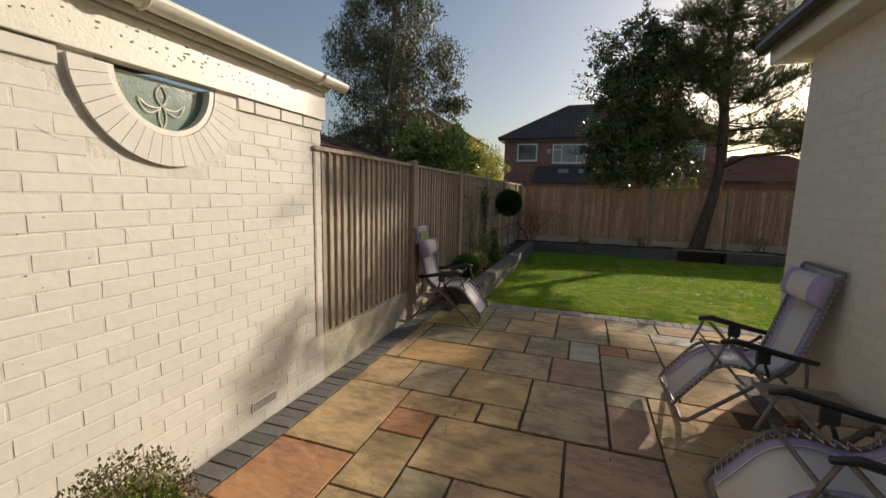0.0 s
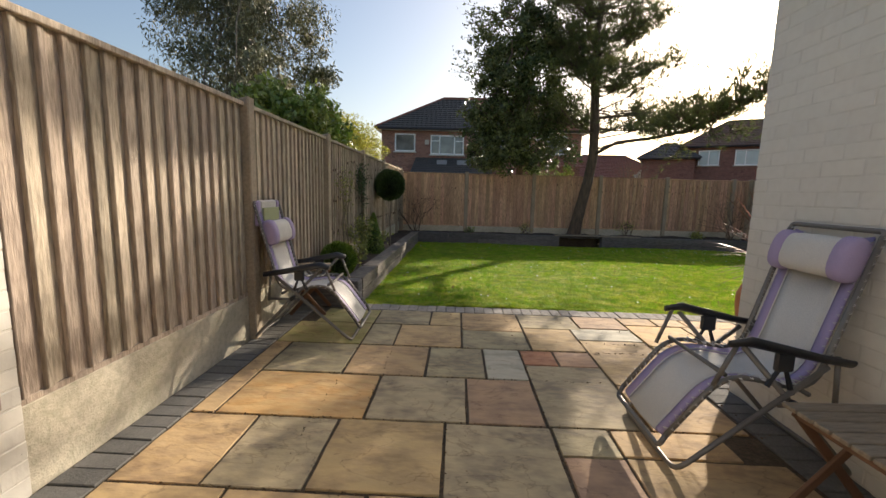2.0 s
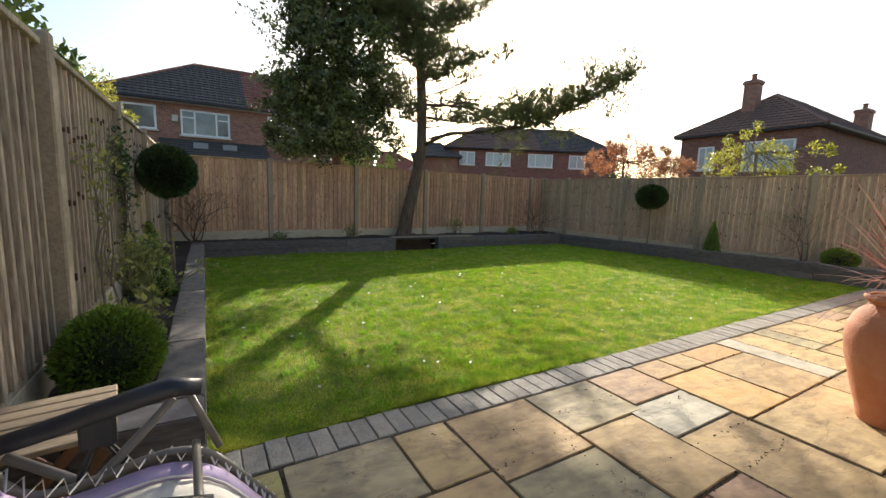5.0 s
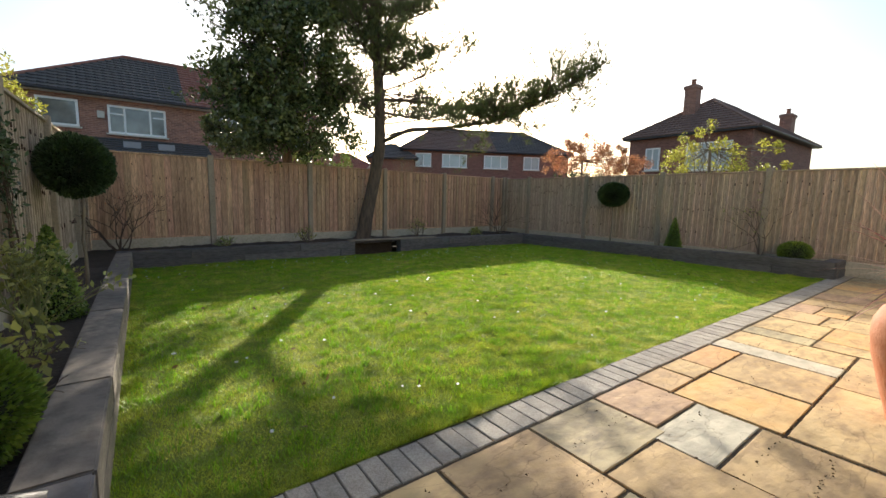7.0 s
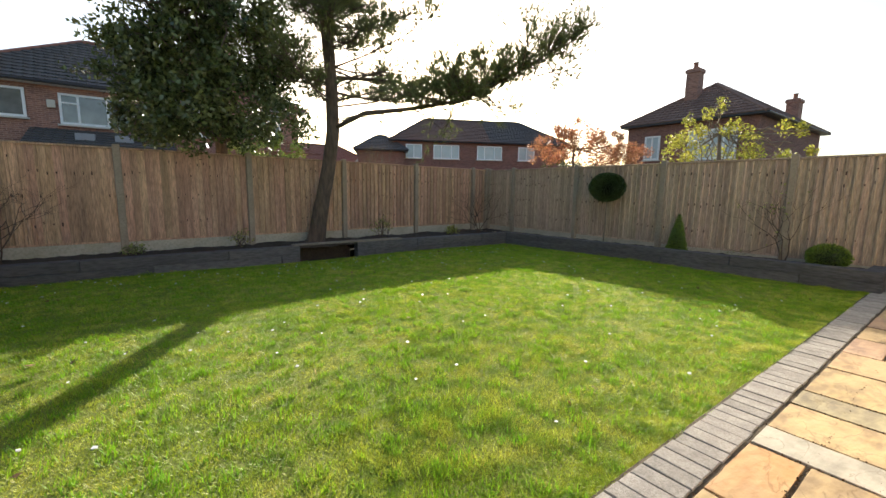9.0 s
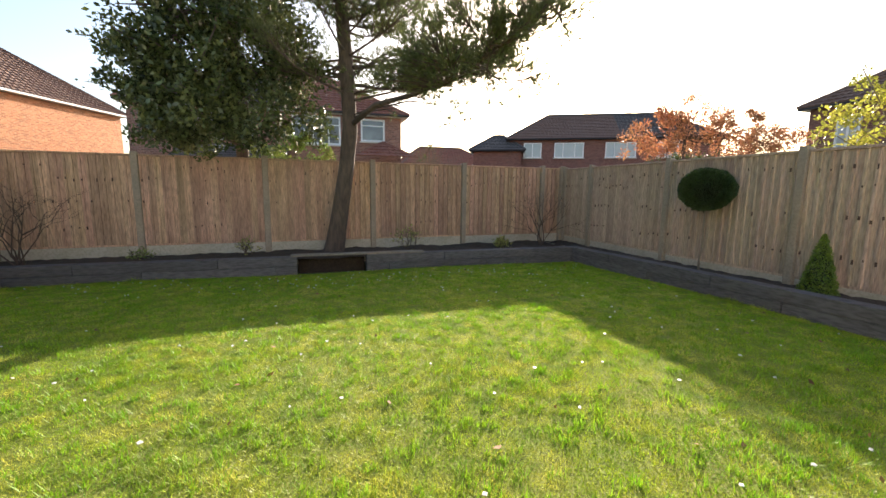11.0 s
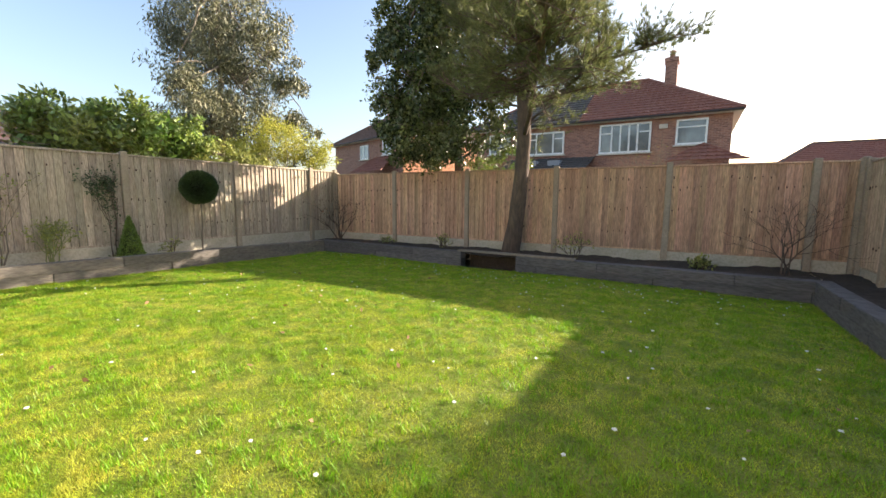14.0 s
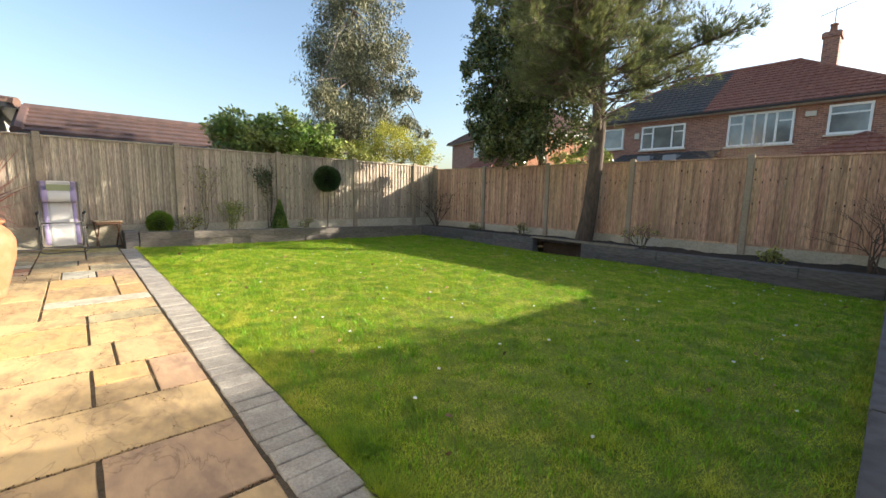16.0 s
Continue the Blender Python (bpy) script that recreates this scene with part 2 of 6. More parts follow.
def lawn_z(x, y):
    return -0.015 - 0.085 * np.clip((np.asarray(y) - 6.7) / 6.4, 0, 1) + 0.012 * np.sin(np.asarray(x) * 1.3 + 0.7) * np.sin(np.asarray(y) * 1.1)


FENCE_X, RIGHT_X, BED_X, BED_R, BED_Y = -1.36, 8.88, -0.70, 8.12, 13.1


def back_y(x):
    return 14.21 + 0.052 * x


# ---- ground ----
bm = bmesh.new()
outer = [(-1500, -1500), (-1500, 1500), (1500, 1500), (1500, -1500)]
vo = [bm.verts.new((x, y, -0.16)) for x, y in outer]
bm.faces.new(vo)
ground = structure(part("ground", bm, M_EARTH), "ground", "flat open ground under the gardens and houses around")
bed = part("patio_bedding", a_box(-1.62, -6, -0.14, 8.9, 6.71, -0.010), M_GROUT)
structure(bed, "patio", "dark mossy sand joints under the stone patio")
# lawn
gx, gy = np.meshgrid(np.linspace(BED_X - 0.02, BED_R + 0.06, 60), np.linspace(6.70, BED_Y + 0.03, 50))
gv = np.stack([gx.ravel(), gy.ravel(), lawn_z(gx, gy).ravel()], 1)
ii = np.arange(49)[:, None] * 60 + np.arange(59)[None, :]
gf = np.stack([ii, ii + 1, ii + 61, ii + 60], -1).reshape(-1, 4)
lawn = structure(raw("lawn", gv, gf, M_LAWN_EARTH, smooth=True), "lawn", "short green lawn between the raised beds")

# ---- left building: painted brick wall, fascia, half-round window ----
WX, WY = -1.334, 3.79
WIN_Y, WIN_Z, WIN_R = 2.57, 2.04, 0.245


def brick_wall(thing, face, along, ends, base, top, skip=None, limit=300):
    """Painted bricks on a wall. face: the x of the outer face; along: +1 if the face looks to +x, -1 if to -x."""
    shapes = []
    for k in range(6):
        r = random.Random(k)
        bm = bmesh.new()
        box(bm, -0.03, -0.1105, -0.0358, 0.0, 0.1105, 0.0358, 0.0038)
        for v in bm.verts:
            v.co.x += r.uniform(-0.001, 0.001)
            v.co.z += r.uniform(-0.0012, 0.0012)
            v.co.y += r.uniform(-0.0015, 0.0015)
        me = bpy.data.meshes.new("brick")
        bm.to_mesh(me)
        bm.free()
        me.materials.append(M_WHITE)
        shapes.append(me)
    spots = []
    course, z = 0, base + 0.0375
    while z + 0.03 < top:
        y = ends[0] + (0.1125 if course % 2 else 0.0)
        cells = []
        yy = ends[1]
        first = 0.1025 if course % 2 else 0.215
        hi = yy
        w = first
        while hi > ends[0]:
            cells.append((hi - w / 2, w))
            hi -= w + 0.01
            w = 0.215
        for c, w in cells:
            if skip and skip(c, z):
                continue
            spots.append((c, z, w))
        z += 0.075
        course += 1
    spots.sort(key=lambda s: -s[0])
    bmr = bmesh.new()
    for i, (c, z, w) in enumerate(spots):
        m = Matrix.Translation((face + random.uniform(-0.0003, 0.001) * along, c, z)) @ Matrix.Diagonal((along, (w + 0.0) / 0.217, 1, 1))
        if i < limit:
            share("brick", shapes[i % 6], m, thing)
        else:
            box(bmr, -0.03, -0.1105, -0.0358, 0.0, 0.1105, 0.0358, 0, m)
    if len(bmr.verts):
        bmesh.ops.recalc_face_normals(bmr, faces=bmr.faces)
        tagged(part("bricks", bmr, M_WHITE, thing), kind="stuff")



wall_left = structure(empty("wall_left"), "wall", "cream painted brick garage wall beside the patio")
HW = 0.297
for y0, y1, z0, z1 in ((-6, WIN_Y - HW, -0.1, 2.06), (WIN_Y + HW, WY - 0.001, -0.1, 2.06), (WIN_Y - HW, WIN_Y + HW, -0.1, WIN_Z - HW)):
    part("wall_core", a_box(WX - 0.25, y0, z0, WX - 0.0012, y1, z1), M_JOINT_W, wall_left)


def ring_sector(bm, r0, r1, a0, a1, x0, x1, steps=3):
    """A piece of a flat ring in the y-z plane about the window's centre, from x0 to x1."""
    cols = []
    for k in range(steps + 1):
        a = a0 + (a1 - a0) * k / steps
        cols.append([bm.verts.new((x, WIN_Y + r * math.cos(a), WIN_Z + r * math.sin(a))) for x, r in ((x0, r0), (x1, r0), (x1, r1), (x0, r1))])
    for c, d in zip(cols, cols[1:]):
        for k in range(4):
            bm.faces.new((c[k], c[(k + 1) % 4], d[(k + 1) % 4], d[k]))
    bm.faces.new(cols[0][::-1])
    bm.faces.new(cols[-1])


window_1 = structure(empty("window_1"), "window", "half-round obscured glass window in a white frame")
bm = bmesh.new()
ring_sector(bm, 0.235, 0.262, math.pi, 2 * math.pi, WX - 0.05, WX + 0.018, 28)
part("window_frame", bm, M_TRIM, window_1, smooth=False)
M_GLASS_OBS = material("obscured_green_glass", (0.07, 0.15, 0.11), 0.22, other=(0.26, 0.33, 0.28), scale=3.2, amount=0.8, fine=(0.05, 0.11, 0.08), fine_scale=9, fine_amount=0.3, bump=0.15, bump_scale=110, spec=0.8)
bm = bmesh.new()
ring_sector(bm, 0.0005, 0.24, math.pi, 2 * math.pi, WX - 0.045, WX - 0.03, 28)
part("pane", bm, M_GLASS_OBS, window_1)
bm = bmesh.new()
X = WX - 0.026


def lead(pts):
    tube(bm, [(X, WIN_Y + a, WIN_Z + b) for a, b in pts], 0.0045, 5)


def petal(root, tip, bulge, bend=0.0):
    """A closed petal outline between two points, bulging to both sides and bent to one."""
    (y0, z0), (y1, z1) = root, tip
    dy, dz = y1 - y0, z1 - z0
    n = 10
    pts = []
    for k in range(n + 1):
        t = k / n
        w = bend * math.sin(math.pi * t) + bulge * math.sin(math.pi * t) ** 0.8
        pts.append((y0 + dy * t - dz * w, z0 + dz * t + dy * w))
    for k in range(n - 1, 0, -1):
        t = k / n
        w = bend * math.sin(math.pi * t) - bulge * math.sin(math.pi * t) ** 0.8
        pts.append((y0 + dy * t - dz * w, z0 + dz * t + dy * w))
    lead(pts + [pts[0]])


petal((0.0, -0.12), (0.0, -0.025), 0.28)
petal((0.0, -0.115), (0.0, -0.225), 0.17)
petal((0.008, -0.13), (0.115, -0.098), 0.13, -0.3)
petal((-0.008, -0.13), (-0.115, -0.098), 0.13, 0.3)
part("leaded_flower", bm, material("pale_leading", (0.85, 0.83, 0.72), 0.5), window_1, "white leaded flower motif")
for k in range(20):
    a0 = math.pi + math.pi * k / 20
    bm = bmesh.new()
    ring_sector(bm, 0.264, 0.405, a0 + 0.0035, a0 + math.pi / 20 - 0.0035, WX - 0.05, WX + 0.022)
    part("arch_brick", bm, M_WHITE, wall_left)
bm = bmesh.new()
for y0, y1 in ((-2.0, WIN_Y - 0.43), (WIN_Y + 0.43, WY + 0.003)):
    y = y1
    while y > y0 + 0.02:
        box(bm, WX - 0.04, max(y - 0.215, y0), 1.985, WX + 0.014, y, 2.055, 0.003)
        y -= 0.225
tagged(part("ledge_course", bm, M_WHITE, wall_left))
fascia = structure(empty("fascia"), "fascia", "cream painted fascia board with flaking paint")
part("fascia_board", a_box(WX - 0.05, -6, 2.06, WX + 0.032, WY + 0.03, 2.26, 0.003), M_TRIM, fascia)
part("top_trim", a_box(WX - 0.05, -6, 2.262, WX + 0.06, WY + 0.035, 2.30, 0.008), M_TRIM, fascia)
bm = bmesh.new()
for k in range(60):
    y, z = random.choice((2.1, 2.5, 2.9, 3.1, 2.7)) + random.gauss(0, 0.12), 2.15 + random.gauss(0, 0.035)
    z = min(max(z, 2.08), 2.24)
    s = random.uniform(0.003, 0.009)
    box(bm, WX + 0.03, y, z, WX + 0.0335, y + s * random.uniform(0.8, 2.2), z + s)
part("flaked_patch", bm, M_FLAKE, fascia, "bare spots where paint has flaked off")
gutter = structure(empty("gutter"), "gutter", "cream half-round gutter along the garage roof edge")
bm = bmesh.new()
prof = [(0.055 * math.cos(a), 0.055 * math.sin(a)) for a in np.linspace(math.pi, 2 * math.pi, 9)]
prof += [(0.050 * math.cos(a), 0.050 * math.sin(a)) for a in np.linspace(2 * math.pi, math.pi, 9)]
ends = [[bm.verts.new((WX + 0.12 + a, y, 2.335 + b)) for a, b in prof] for y in (-6, WY + 0.14)]
for k in range(len(prof)):
    bm.faces.new((ends[0][k], ends[0][(k + 1) % len(prof)], ends[1][(k + 1) % len(prof)], ends[1][k]))
part("gutter_trough", bm, M_TRIM, gutter, smooth=True)
bm = bmesh.new()
vs = [bm.verts.new((WX + 0.12 + 0.056 * math.cos(a), WY + 0.14, 2.335 + 0.056 * math.sin(a))) for a in np.linspace(math.pi, 2 * math.pi, 12)]
bm.faces.new(vs)
bmesh.ops.solidify(bm, geom=bm.faces[:], thickness=0.006)
part("end_cap", bm, M_TRIM, gutter)
for y in (3.62, 2.4, 1.2):
    bm = bmesh.new()
    tube(bm, [(WX + 0.12 + 0.06 * math.cos(a), y, 2.335 + 0.06 * math.sin(a)) for a in np.linspace(math.pi, 2 * math.pi, 10)], 0.008, 6)
    part("gutter_bracket", bm, M_TRIM, gutter)
M_FELT = material("grey_roof_felt", (0.14, 0.135, 0.13), 0.9, other=(0.2, 0.19, 0.17), scale=5, bump=0.4)
bm = a_box(WX - 4.0, -6, 2.302, WX + 0.10, WY + 0.10, 2.36, 0.004)
for v in bm.verts:
    if v.co.x < WX - 2:
        v.co.z += 0.5
structure(part("garage_roof", bm, M_FELT), "roof", "low pitched grey roof edge above the garage")
M_CHIP = material("exposed_brick_chip", (0.2, 0.15, 0.11), 0.95)
bm = bmesh.new()
cr = random.Random(3)
for y0, z0, n in ((1.6, 1.7, 16), (3.35, 1.75, 16), (1.95, 1.25, 12), (2.9, 1.35, 14), (3.6, 0.9, 10), (0.9, 0.9, 10), (3.4, 0.25, 20), (2.2, 0.08, 24), (1.3, 0.06, 18)):
    for _ in range(n):
        y, z, s = y0 + cr.gauss(0, 0.22), max(z0 + cr.gauss(0, 0.2 if z0 > 0.3 else 0.05), 0.02), cr.uniform(0.0015, 0.005)
        if y > WY - 0.02 or z > 1.93 or math.hypot(y - WIN_Y, z - WIN_Z) < 0.46:
            continue
        box(bm, WX - 0.002, y, z, WX + 0.0022, y + s * cr.uniform(1, 2.2), z + s * cr.uniform(0.6, 1.2))
for y0, z0, n in ((2.05, 1.75, 4), (2.3, 1.35, 3), (3.2, 1.8, 4), (3.35, 1.45, 3), (3.05, 0.7, 3)):
    pts, y, z = [], y0, z0
    for _ in range(n):
        pts.append((WX + 0.0008, y, z))
        y, z = y + cr.uniform(0.01, 0.05), z - cr.uniform(0.005, 0.06)
    tube(bm, pts, 0.0007, 4)
tagged(part("paint_chips", bm, M_CHIP, wall_left, "small chips and hairline cracks in the paint"), kind="stuff")
vent = empty("air_vent", pose(WX + 0.002, 3.12, 0.135))
tagged(vent, "cream painted airbrick vent low in the garage wall", "vent")
part("vent_plate", a_box(-0.02, -0.11, -0.034, 0.006, 0.11, 0.034, 0.003), M_WHITE, vent)
# the plate is uncut: near-black blocks paint the shade of its holes
bm = bmesh.new()
for r in range(3):
    for c in range(11):
        box(bm, 0.0055, -0.098 + c * 0.0185, -0.024 + r * 0.018, 0.0075, -0.088 + c * 0.0185, -0.013 + r * 0.018)
part("vent_hole", bm, material("painted_hole_shade", (0.02, 0.02, 0.02), 0.9), vent)

# ---- right building (the house's rear wing) ----
RX, RY = 2.13, 4.96
wall_right = structure(empty("wall_right"), "wall", "white painted brick corner of the house")
part("wall_core", a_box(RX + 0.0012, -6, -0.1, RX + 5.5, RY - 0.004, 2.62), M_JOINT_W, wall_right)
M_SOFFIT = material("soffit_paint", (0.6, 0.55, 0.46), 0.6, other=(0.5, 0.45, 0.36), scale=4)
roof_right = structure(empty("roof_right"), "roof", "dark tiled roof edge with white eaves board")
part("soffit", a_box(RX - 0.19, -6, 2.622, RX + 5.5, RY + 0.16, 2.64), M_SOFFIT, roof_right)
part("eaves_board", a_box(RX - 0.21, -6, 2.60, RX - 0.191, RY + 0.18, 2.75, 0.002), M_TRIM, roof_right)
part("gable_board", a_box(RX - 0.19, RY + 0.161, 2.60, RX + 5.5, RY + 0.18, 2.75, 0.002), M_TRIM, roof_right)
M_DARK = material("black_plastic", (0.02, 0.02, 0.022), 0.4)
bm = bmesh.new()
tube(bm, [(RX - 0.26, -6, 2.735), (RX - 0.26, RY + 0.2, 2.735)], 0.055, 10)
part("black_gutter", bm, M_DARK, roof_right, "black round gutter")
M_SLATE = material("dark_roof_tile", (0.09, 0.08, 0.08), 0.8, other=(0.13, 0.11, 0.1), scale=3, bump=0.3)
bm = bmesh.new()
for k in range(14):
    x, z = RX - 0.27 + k * 0.3, 2.79 + k * 0.17
    box(bm, x, -6, z, x + 0.34, RY + 0.22, z + 0.03, m=None)
part("tile_rows", bm, M_SLATE, roof_right)
# house behind the camera
structure(part("wall_rear", a_box(WX - 0.2, -6.3, -0.1, RX + 6.8, -6.0, 5.2), M_JOINT_W), "wall", "white painted house wall closing the patio")


# ---- fences ----
def board_shape(h, mat, deep=1.0):
    """One feather-edge board, thick on one side; its top and back carry the weather."""
    bm = bmesh.new()
    w = 0.112
    pts = [(0.0, 0.0), (w, 0.0), (w, 0.004), (0.036, 0.013), (0.027, 0.025), (0.003, 0.027), (0.0, 0.024)]
    lo_ = [bm.verts.new((a, -b * deep, 0)) for a, b in pts]
    hi_ = [bm.verts.new((a, -b * deep, h)) for a, b in pts]
    for k in range(len(pts)):
        bm.faces.new((lo_[k], lo_[(k + 1) % len(pts)], hi_[(k + 1) % len(pts)], hi_[k]))
    bm.faces.new(lo_[::-1])
    bm.faces.new(hi_)
    bmesh.ops.recalc_face_normals(bm, faces=bm.faces)
    me = bpy.data.meshes.new("board")
    bm.to_mesh(me)
    bm.free()
    me.materials.append(mat)
    return me


def fence_run(a, b, ends, top_z, gravel_top, mat, shape, words, nails=False, first_post=True, near_clean=False):
    """A run of posts and panels from a to b in plan; the boards face the right-hand side of the way from a to b.
    ends: distances of the posts along the run."""
    a, b = Vector((*a, 0)), Vector((*b, 0))
    d = (b - a).normalized()
    rot = math.degrees(math.atan2(d.y, d.x))
    run = tagged(empty("fence"), words, "fence", "garden fences")
    for s in ends if first_post else ends[1:]:
        p = a + d * s
        bm = a_box(-0.05, -0.078, -0.15, 0.05, 0.055, top_z + 0.045, 0.0)
        for v in bm.verts:
            if v.co.z > 1 and v.co.y > 0:
                v.co.z -= 0.03
        bmesh.ops.bevel(bm, geom=bm.edges[:], offset=0.009, segments=1, affect="EDGES")
        part("fence_post", bm, M_POST, run, "concrete post").matrix_basis = pose(p.x, p.y, 0, 0, 0, rot)
    for s, e in zip(ends, ends[1:]):
        w = e - s - 0.104
        p = a + d * (s + 0.052)
        m = pose(p.x, p.y, 0, 0, 0, rot)
        panel = empty("fence_panel", m)
        panel.parent = run
        part("gravel_board", a_box(0.0, -0.022, -0.15, w, 0.022, gravel_top, 0.004), M_GRAVEL_B, run, "concrete gravel board").matrix_basis = m
        n = int(round(w / 0.1))
        pitch = w / n
        for k in range(n):
            t = share("board", shape, Matrix.Translation((k * pitch + random.uniform(-0.002, 0.002), -0.004 - random.uniform(0, 0.002), gravel_top + 0.03)) @ Matrix.Diagonal((min(pitch / 0.1, 1.02), 1, (top_z - 0.03 - gravel_top - 0.03) / 1.5 + random.uniform(-0.002, 0.002), 1)), panel)
        part("bottom_rail", a_box(0, -0.02, gravel_top, w, 0.02, gravel_top + 0.03, 0.002), mat, panel)
        part("capping_rail", a_box(0, -0.052, top_z - 0.032, w, 0.022, top_z, 0.004), mat, panel)
        if nails and not (near_clean and s < 7):
            bm = bmesh.new()
            for zf in (0.22, 0.5, 0.74, 0.86):
                for k in range(n):
                    if random.random() < 0.62 * (0.5 + 0.8 * math.sin(s * 3 + zf * 20 + k * 0.45)) + 0.06:
                        z = gravel_top + (top_z - gravel_top) * zf + random.uniform(-0.03, 0.03)
                        x = k * pitch + 0.016 + random.uniform(-0.005, 0.005)
                        box(bm, x, -0.042, z - random.uniform(0.01, 0.05), x + random.uniform(0.008, 0.018), -0.0285, z + 0.006)
            tagged(part("nail_staining", bm, material_nail, panel, "dark rust streaks under nail heads"), kind="stuff")


material_nail = material("nail_rust", (0.085, 0.05, 0.035), 0.9)
SH_L, SH_B, SH_R = board_shape(1.5, M_BOARD), board_shape(1.5, M_BOARD_B, 1.3), board_shape(1.5, M_BOARD_R, 1.15)
# the boards look to the right of the way
fence_run((FENCE_X, 0.0), (FENCE_X, 14.14), [3.64, 5.565, 7.49, 9.42, 11.36, 13.28, 14.08], 1.865, 0.36, M_BOARD, SH_L, "weathered grey-brown feather-edge fence with concrete posts beside the patio", True, False, True)
bl = Vector((FENCE_X - 0.1, back_y(FENCE_X - 0.1)))
br = Vector((RIGHT_X + 0.05, back_y(RIGHT_X + 0.05)))
k_ = math.hypot(1, 0.052)
fence_run(bl, br, [(x - bl.x) * k_ for x in (-1.30, 0.56, 2.49, 4.41, 6.34, 8.28, 8.80)], 1.79, 0.29, M_BOARD_B, SH_B, "brown feather-edge fence with concrete posts behind the back bed", True)
fence_run((RIGHT_X, 14.6), (RIGHT_X, -2.0), [0.06, 1.0, 2.96, 4.89, 6.82, 8.75, 10.68, 12.61, 14.54], 1.775, 0.24, M_BOARD_R, SH_R, "pale brown feather-edge fence with concrete posts along the side bed", True)

# ---- raised beds ----
M_SLEEPER_L = material("silvered_sleeper", (0.25, 0.215, 0.175), 0.85, other=(0.15, 0.135, 0.12), scale=3, amount=0.8, fine=(0.08, 0.07, 0.06), fine_scale=14, fine_amount=0.6, stretch=(1, 1, 4), bump=0.6, bump_scale=22, each=0.15)


def bed_top(x, y):
    return 0.27 - 0.09 * min(max((y - 6.7) / 6.4, 0), 1)


def bed_base(y):
    return -0.02 - 0.09 * min(max((y - 6.7) / 6.4, 0), 1)


def sleeper_wall(a, b, words, thick=0.2, gap=None, top_mat=None, lengths=1.2):
    """Two courses of sleepers from a to b, lying to the left of the way from a to b."""
    a, b = Vector((*a, 0)), Vector((*b, 0))
    d = (b - a).normalized()
    length = (b - a).length
    thing = tagged(empty("sleeper_bed_edge", pose(a.x, a.y, 0, 0, 0, math.degrees(math.atan2(d.y, d.x)))), words, "raised bed edge", "sleeper bed edges")
    for course in range(2):
        s = 0.0
        first = lengths * (0.55 if course else 1.0)
        while s < length - 0.02:
            e = min(s + first, length)
            first = lengths
            for s0, e0 in ([(s, e)] if not gap else [(s, min(e, gap[0])), (max(s, gap[1]), e)]) if course == 0 or gap else [(s, e)]:
                if e0 - s0 < 0.03:
                    continue
                p0, p1 = a + d * s0, a + d * e0
                z0, z1 = (bed_base(p0.y) - 0.1, bed_base(p1.y) - 0.1), (bed_top(0, p0.y), bed_top(0, p1.y))
                mid = [(z1[k] + bed_base((p0, p1)[k].y)) / 2 for k in (0, 1)]
                bot = z0 if course == 0 else [q + 0.003 for q in mid]
                top = mid if course == 0 else z1
                off = random.uniform(-0.004, 0.004)
                bm = a_box(s0 + 0.003, off, 0, e0 - 0.003, thick + off, 1, 0)
                for v in bm.verts:
                    end = 1 if v.co.x > (s0 + e0) / 2 else 0
                    v.co.z = top[end] if v.co.z > 0.5 else bot[end]
                bmesh.ops.bevel(bm, geom=bm.edges[:], offset=0.007, segments=2, affect="EDGES")
                part("sleeper", bm, top_mat or M_SLEEPER, thing)
            s = e
    if gap:
        p0, p1 = a + d * (gap[0] - 0.02), a + d * (gap[1] + 0.02)
        part("lintel_board", a_box(gap[0] - 0.1, -0.004, bed_top(0, p0.y) + 0.001, gap[1] + 1.0, thick + 0.02, bed_top(0, p0.y) + 0.028, 0.004), M_SLEEPER_TOP, thing)
        part("hollow", a_box(gap[0], 0.19, bed_base(p0.y) - 0.1, gap[1], 0.2, bed_top(0, p0.y)), M_SOIL, thing)
    return thing


sleeper_wall((BED_X, 6.76), (BED_X, BED_Y), "weathered timber sleepers edging the long bed by the patio fence", 0.2, top_mat=M_SLEEPER_L, lengths=1.5)
sleeper_wall((BED_X - 0.002, 6.56), (FENCE_X + 0.03, 6.56), "grey timber sleeper end of the bed by the patio", 0.0 - 0.19, lengths=0.8)
sleeper_wall((BED_X - 0.2, BED_Y + 0.2), (BED_R + 0.2, BED_Y + 0.2), "dark grey stained sleepers edging the back bed with a low hollow", -0.2, gap=(3.92, 5.02), lengths=1.8)
sleeper_wall((BED_R, BED_Y), (BED_R, 6.6), "dark grey stained sleepers edging the bed along the side fence", 0.2, lengths=1.9)
sleeper_wall((BED_R + 0.2, 6.595), (RIGHT_X - 0.04, 6.595), "dark sleeper end of the side bed", 0.19, lengths=0.9)


def soil(name, x0, y0, x1, y1, words, y_of=None):
    nx, ny = max(int((x1 - x0) / 0.08), 3), max(int((y1 - y0) / 0.08), 3)
    X, Y = np.meshgrid(np.linspace(x0, x1, nx), np.linspace(y0, y1, ny))
    if y_of:
        Y = y0 + (Y - y0) / (y1 - y0) * (y_of(X) - y0)
    top = 0.27 - 0.09 * np.clip((Y - 6.7) / 6.4, 0, 1)
    Z = top - 0.06 + rng.normal(0, 0.008, X.shape) + 0.02 * np.sin(X * 5) * np.sin(Y * 4)
    i = np.arange(ny - 1)[:, None] * nx + np.arange(nx - 1)[None, :]
    f = np.stack([i, i + 1, i + nx + 1, i + nx], -1).reshape(-1, 4)
    return structure(raw(name, np.stack([X.ravel(), Y.ravel(), Z.ravel()], 1), f, M_SOIL, smooth=True), "soil", words)


